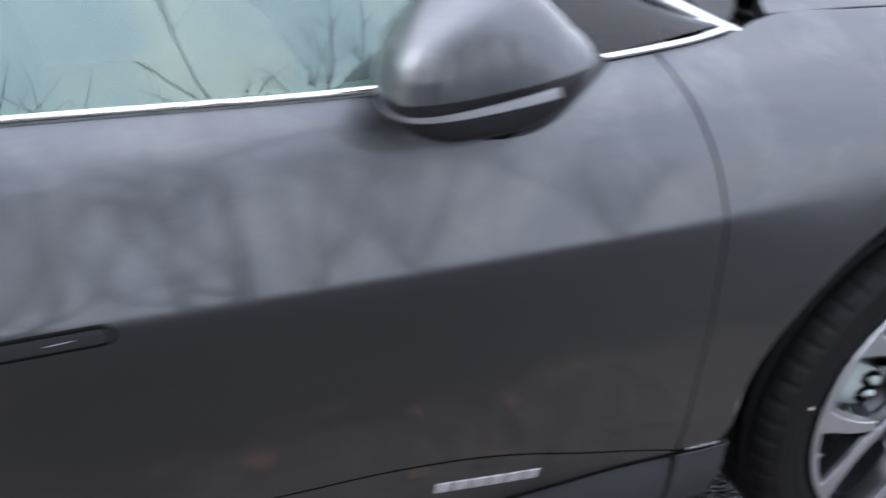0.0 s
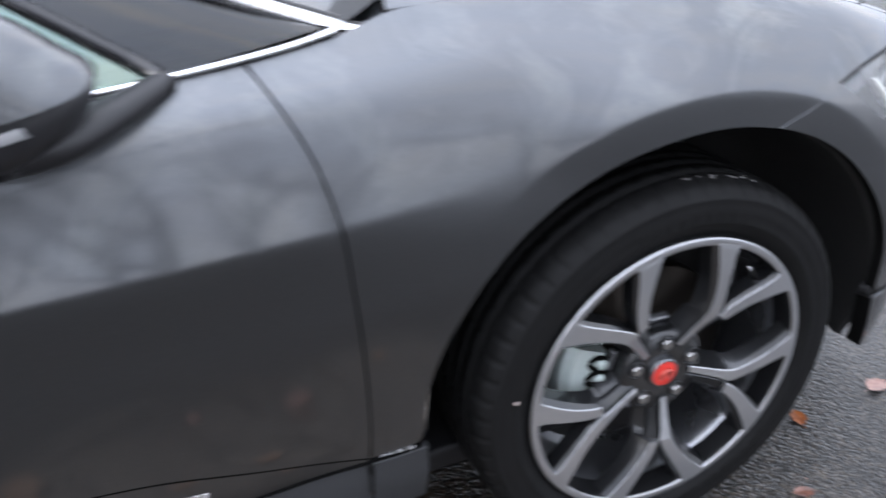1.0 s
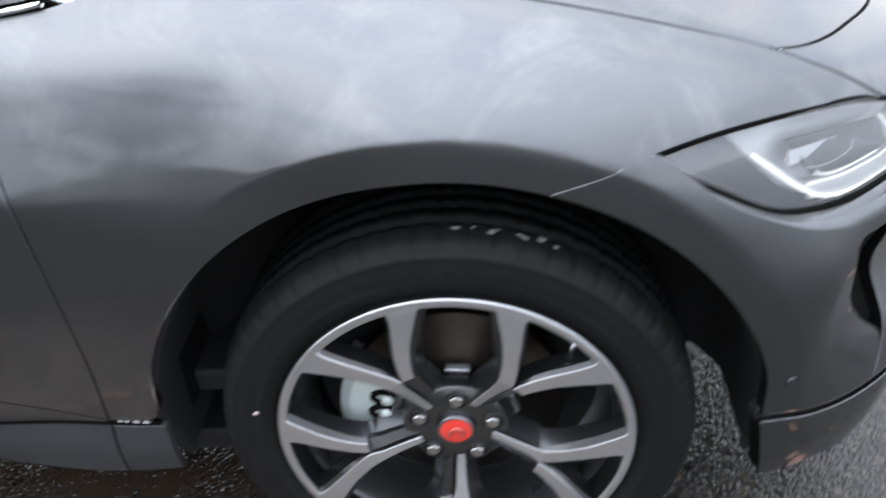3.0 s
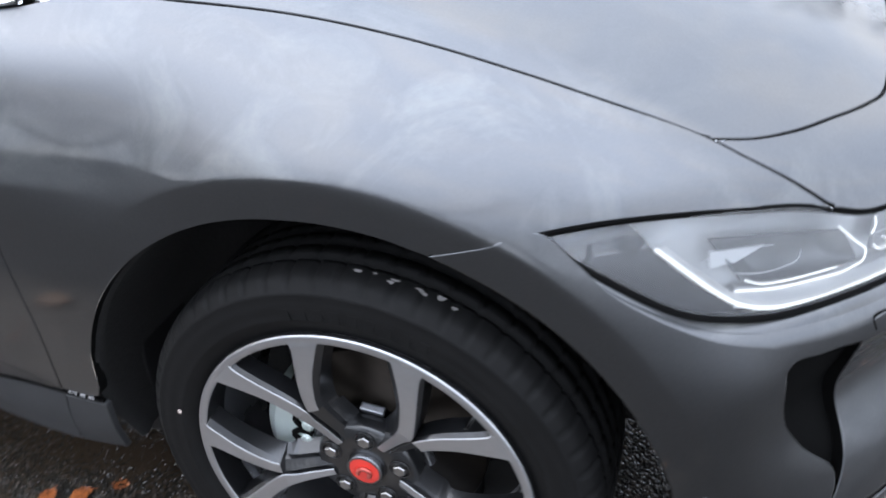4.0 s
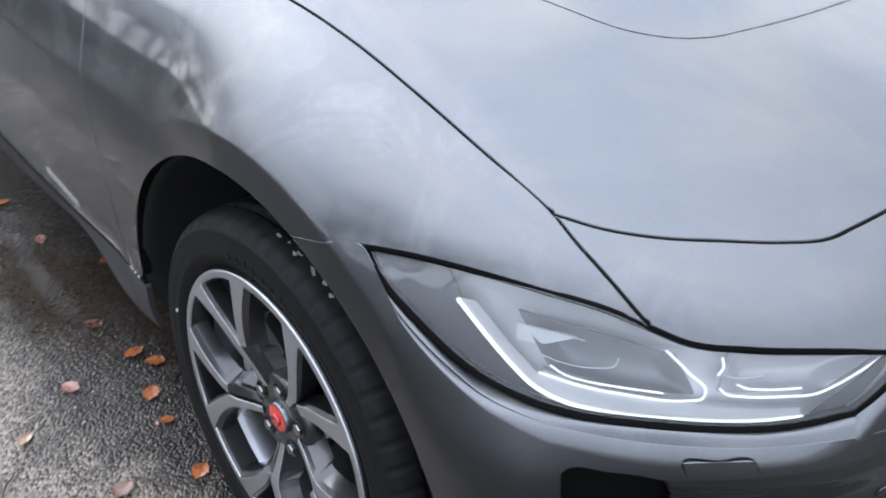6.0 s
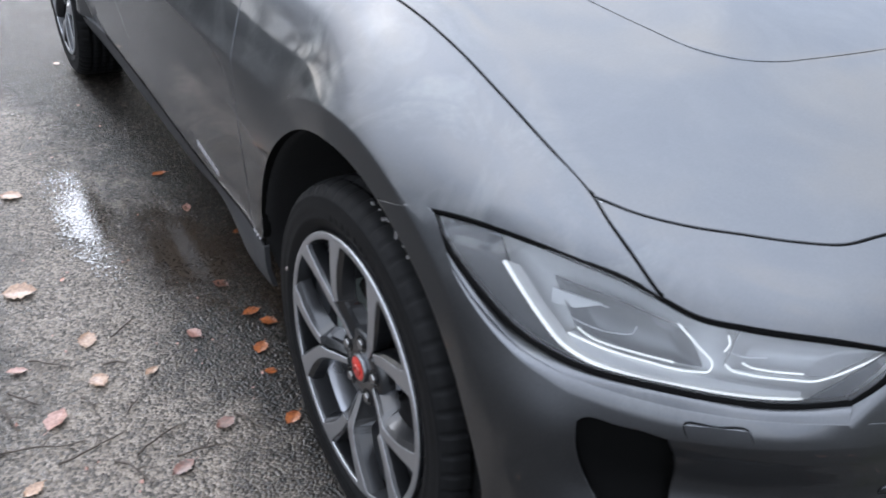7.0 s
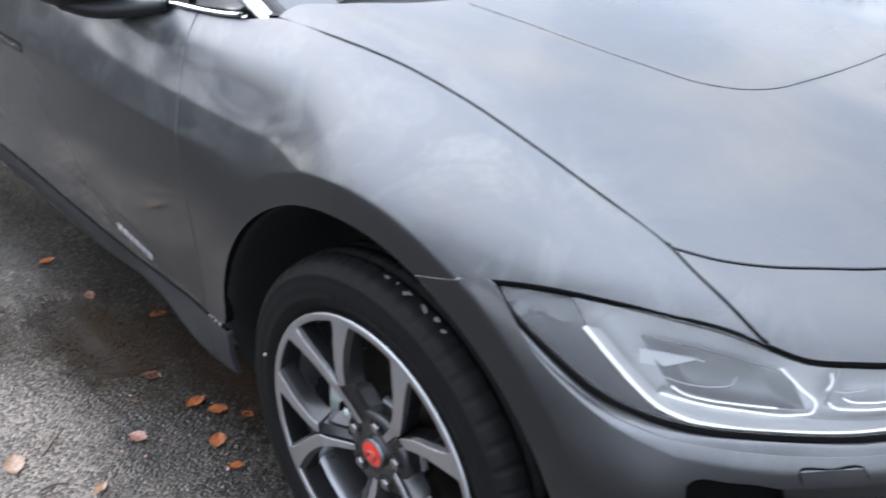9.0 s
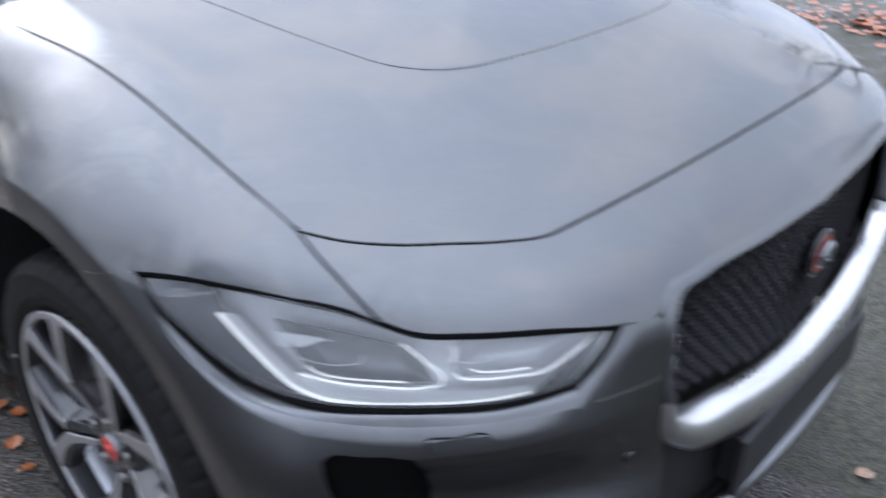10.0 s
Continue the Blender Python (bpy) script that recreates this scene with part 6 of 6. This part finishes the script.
def leaf(x, y, size, colour, seed):
    rnd = random.Random(seed)
    ob = part("leaf", leaf_mesh(seed, size), LEAVES[colour])
    ob.location = (x, y, 0.004)
    ob.rotation_euler = (radians(rnd.uniform(-5, 5)), radians(rnd.uniform(-5, 5)), rnd.uniform(0, 6.28))
    tagged(ob, LEAF_WORDS[colour], "leaf", "fallen leaves")


SPOTS = [(-0.767, -0.866, 0.062, 0), (-0.705, -0.838, 0.060, 0), (-0.640, -0.790, 0.050, 0), (-0.600, -0.898, 0.058, 0), (-0.494, -0.911, 0.040, 0), (-0.306, -0.928, 0.055, 0),
         (-1.144, -1.413, 0.110, 1), (-0.831, -1.292, 0.080, 1), (-0.738, -1.036, 0.055, 3), (-0.630, -1.178, 0.050, 1), (-0.650, -1.301, 0.070, 1), (-0.551, -1.418, 0.085, 3),
         (-0.362, -1.074, 0.060, 2), (-0.265, -1.203, 0.070, 2), (-0.346, -1.498, 0.060, 1), (-1.745, -0.862, 0.060, 0), (-1.444, -0.847, 0.060, 3), (-0.942, -0.896, 0.060, 2), (-1.213, -0.742, 0.060, 0)]
SPOTS2 = [(0.455, -0.806, 0.060, 0), (0.690, -0.800, 0.075, 3), (0.709, -0.844, 0.055, 1), (0.826, -0.972, 0.065, 1), (0.628, -0.973, 0.060, 3), (1.420, -0.302, 0.080, 3), (1.350, -0.440, 0.070, 3),
          (2.70, 0.96, 0.09, 1), (0.308, -0.982, 0.055, 2), (0.849, -0.802, 0.045, 2), (2.83, 0.73, 0.07, 0), (0.944, 0.419, 0.055, 1), (-1.77, -1.352, 0.09, 1), (-0.777, -1.472, 0.06, 3)]
for k, (x, y, size, colour) in enumerate(SPOTS + SPOTS2):
    leaf(x, y, size * 0.85, colour, 20 + k)
_r = random.Random(11)
for k in range(60):
    x, y = _r.uniform(-3.2, 3.0), _r.uniform(-2.6, 1.8)
    if -0.95 < y < 0.95 and -3.7 < x < 0.7:
        continue
    leaf(x, y, _r.uniform(0.02, 0.045), _r.choice((0, 1, 2, 2, 3, 3)), 300 + k)


def leaf_drift(x, y, wide, deep, count, seed):
    """A drift of fallen leaves, each one curled and turned its own way."""
    rnd, verts, faces = random.Random(seed), [], []
    for k in range(count):
        me = leaf_mesh(seed * 1000 + k, rnd.uniform(0.05, 0.11))
        turn = Matrix.Rotation(rnd.uniform(0, 6.28), 3, "Z") @ Matrix.Rotation(rnd.uniform(-0.3, 0.3), 3, "X")
        shift = Vector((x + rnd.gauss(0, wide), y + rnd.gauss(0, deep), rnd.uniform(0.008, 0.022)))
        start = len(verts)
        verts += [turn @ p.co + shift for p in me.vertices]
        faces += [tuple(start + i for i in q.vertices) for q in me.polygons]
        bpy.data.meshes.remove(me)
    tagged(part("leaf_drift", mesh_of("leaf_drift", verts, faces), LEAVES[0]), "loose drift of orange fallen leaves on the asphalt", "leaf drift", kind="stuff")


leaf_drift(-0.50, 4.75, 0.45, 0.22, 170, 5)


def twig(x, y, length, turn, seed):
    rnd = random.Random(seed)
    pts = [(length * (t - 0.5), 0.06 * length * math.sin(3 * t + seed) + rnd.uniform(-1, 1) * 0.02 * length, 0.005 + 0.004 * math.sin(5 * t)) for t in np.linspace(0, 1, 7)]
    v, f = tube(spline(pts, 16), np.linspace(0.0028, 0.0012, 16), 6)
    k = spline([pts[3], (pts[3][0] + 0.10 * length, pts[3][1] + 0.14 * length, 0.009), (pts[3][0] + 0.2 * length, pts[3][1] + 0.2 * length, 0.006)], 8)
    ob = part("twig", mesh_of("twig", *joined((v, f), tube(k, np.linspace(0.0018, 0.0008, 8), 5))), TWIG)
    ob.location, ob.rotation_euler = (x, y, 0.0), (0, 0, radians(turn))
    tagged(ob, "thin dark wet twig lying on the asphalt", "twig", "fallen twigs")


for k, (x, y, length, turn) in enumerate([(-0.77, -1.39, 0.12, 60), (-0.66, -1.47, 0.10, 40), (-0.42, -1.36, 0.16, 100), (-0.38, -1.22, 0.14, 110), (-0.30, -1.30, 0.12, 30), (-0.52, -1.25, 0.07, 150), (-0.47, -1.46, 0.18, 85), (0.80, -0.88, 0.12, 120), (1.30, -0.75, 0.10, 20), (1.05, -0.62, 0.08, 70), (-0.60, -1.52, 0.15, 10), (-0.56, -1.34, 0.09, 20), (-0.30, -1.14, 0.13, 95), (-0.24, -1.40, 0.16, 55), (-0.85, -1.20, 0.10, 130), (-0.44, -1.57, 0.14, 140), (-0.70, -1.25, 0.06, 75), (-1.0, -1.52, 0.12, 25), (-0.34, -1.02, 0.10, 40)]):
    twig(x, y, length, turn, 40 + k)

def litter():
    """Crumbs of broken leaf, bark and grit that the rain has left between the chippings."""
    rnd = random.Random(77)
    verts, faces = [], []
    for _ in range(900):
        x, y = rnd.uniform(-2.6, 2.2), rnd.uniform(-2.1, 0.8)
        if -0.90 < y and x < 0.86 or rnd.random() > 0.35 + 0.6 * noise.noise((x * 2, y * 2, 5.0)) + 0.3:
            continue
        s, turn, k = rnd.uniform(0.0025, 0.008), rnd.uniform(0, 6.28), len(verts)
        for q in range(5):
            t = turn + q * 6.283 / 5
            r = s * rnd.uniform(0.5, 1.2)
            verts.append((x + r * math.cos(t), y + 0.7 * r * math.sin(t), 0.0035 + rnd.uniform(0, 0.003)))
        verts.append((x, y, 0.0065))
        faces += [(k + q, k + (q + 1) % 5, k + 5) for q in range(5)]
    tagged(part("leaf_litter", mesh_of("leaf_litter", verts, faces, False), LEAVES[3]), "scattered brown crumbs of leaf and bark on the asphalt", "leaf litter", kind="stuff")


litter()
puddle(-1.57, -1.17, 0.46, 0.11, 2, 1)
puddle(-1.18, -0.93, 0.46, 0.27, 10, 2)
puddle(-0.78, -0.70, 0.62, 0.15, 4, 3)


# ---- bare trees behind the viewer, mirrored in the glass and the paint ----
def tree(x, y, height, seed):
    rnd = random.Random(seed)
    pieces, twigs = [], []

    def grow(base, way, length, radius, depth):
        pts, p, d = [np.array(base)], np.array(base, float), np.array(way, float)
        n = 6 if depth < 2 else 4
        for _ in range(n):
            d = d + np.array([rnd.uniform(-1, 1), rnd.uniform(-1, 1), rnd.uniform(-0.3, 0.6)]) * 0.16
            d /= np.linalg.norm(d)
            p = p + d * length / n
            pts.append(p)
        (pieces if depth < 2 else twigs).append(tube(np.array(pts), np.linspace(radius, radius * 0.5, n + 1), 7 if depth < 2 else 4))
        if depth < 4:
            for k in range((5, 4, 5, 4)[depth]):
                at = pts[rnd.randint(2, n)]
                t = rnd.uniform(0, 6.283)
                side = np.array([math.cos(t), math.sin(t), rnd.uniform(0.1, 0.9)])
                w = d * 0.7 + side * 0.8
                grow(at, w / np.linalg.norm(w), length * rnd.uniform(0.5, 0.72), radius * 0.42, depth + 1)

    grow((0, 0, -0.1), (0, 0, 1), height * 0.45, height * 0.017, 0)
    t = tagged(empty("tree", None, (x, y, 0)), "tall bare winter tree with fine branches", "tree", "bare trees")
    part("trunk", mesh_of("trunk", *joined(*pieces)), BARK, t)
    part("crown", mesh_of("crown", *joined(*twigs)), BARK, t, "bare twigs")


# the rows towards -x are added unseen, to grade what the fender mirrors
for k, (x, y, h) in enumerate([(-4.0, -17, 14), (-1.2, -21, 17), (1.6, -18, 14), (5.5, -22, 18), (-8.5, -21, 16), (10.5, -19, 15), (-14.5, -20, 15), (-12.5, -5.5, 11), (-15, 1.5, 13), (-13, -11, 12), (-24, -3, 15), (-0.4, -13, 16), (-4.6, -14, 17), (-24, -9, 15), (-28, -13, 17), (-22, -14, 15), (-30, -18, 17), (-19, -17, 14), (-27, 7, 16), (-31, 4, 15), (-33, -8, 17), (-11, 25, 13), (-3, 27, 13), (5, 25.5, 13), (12, 27, 13), (-20, 24, 13)]):
    tree(x, y, h, 60 + k)


def hedge(x0, y0, x1, y1, height, depth, seed):
    """A clipped evergreen hedge: a dark twiggy core under thousands of small leaves."""
    rnd = random.Random(seed)
    length = math.hypot(x1 - x0, y1 - y0)
    h = tagged(empty("hedge", None, (x0, y0, 0)), "long dark green evergreen hedge added out of view to darken reflections", "hedge")
    h.rotation_euler = (0, 0, math.atan2(y1 - y0, x1 - x0))
    n, verts = int(length / 0.6), []
    for i in range(n + 1):
        x = length * i / n
        for y, z in ((-0.4, 0.0), (-0.42, 0.6), (-0.38, 0.92), (0.0, 0.97), (0.38, 0.92), (0.42, 0.6), (0.4, 0.0)):
            k = 1 + 0.12 * noise.noise((x * 0.7, y * 3, z * 2 + seed))
            verts.append((x, y * depth * k, z * height * k - 0.05))
    part("twigs", mesh_of("twigs", verts, grid_faces(n + 1, 7)), BARK, h)
    v, f = [], []
    for _ in range(int(length * 260)):
        x = rnd.uniform(0, length)
        t = rnd.random()
        y, z = (-0.5, 2 * t) if t < 0.5 else ((t - 0.75) * 4 * 0.5, 1.0)
        k = 1 + 0.12 * noise.noise((x * 0.7, y * 3, z * 2 + seed)) + rnd.uniform(-0.03, 0.05)
        c = np.array((x, y * depth * k, z * height * k))
        a, b = np.array([rnd.gauss(0, 1) for _ in range(3)]), np.array([rnd.gauss(0, 1) for _ in range(3)])
        a, b = a / np.linalg.norm(a) * 0.11, b / np.linalg.norm(b) * 0.06
        q = len(v)
        v += [c - a, c + b, c + a, c - b]
        f.append((q, q + 1, q + 2, q + 3))
    ob = part("leaves", mesh_of("leaves", v, f, False), HEDGELEAF, h)
    ob["kind"] = "stuff"


# unseen hedges, added to darken the low reflections in the paint
hedge(-26, -24, -26, 15, 2.5, 1.4, 3)
hedge(-5, -25, -26, -24, 2.5, 1.4, 4)
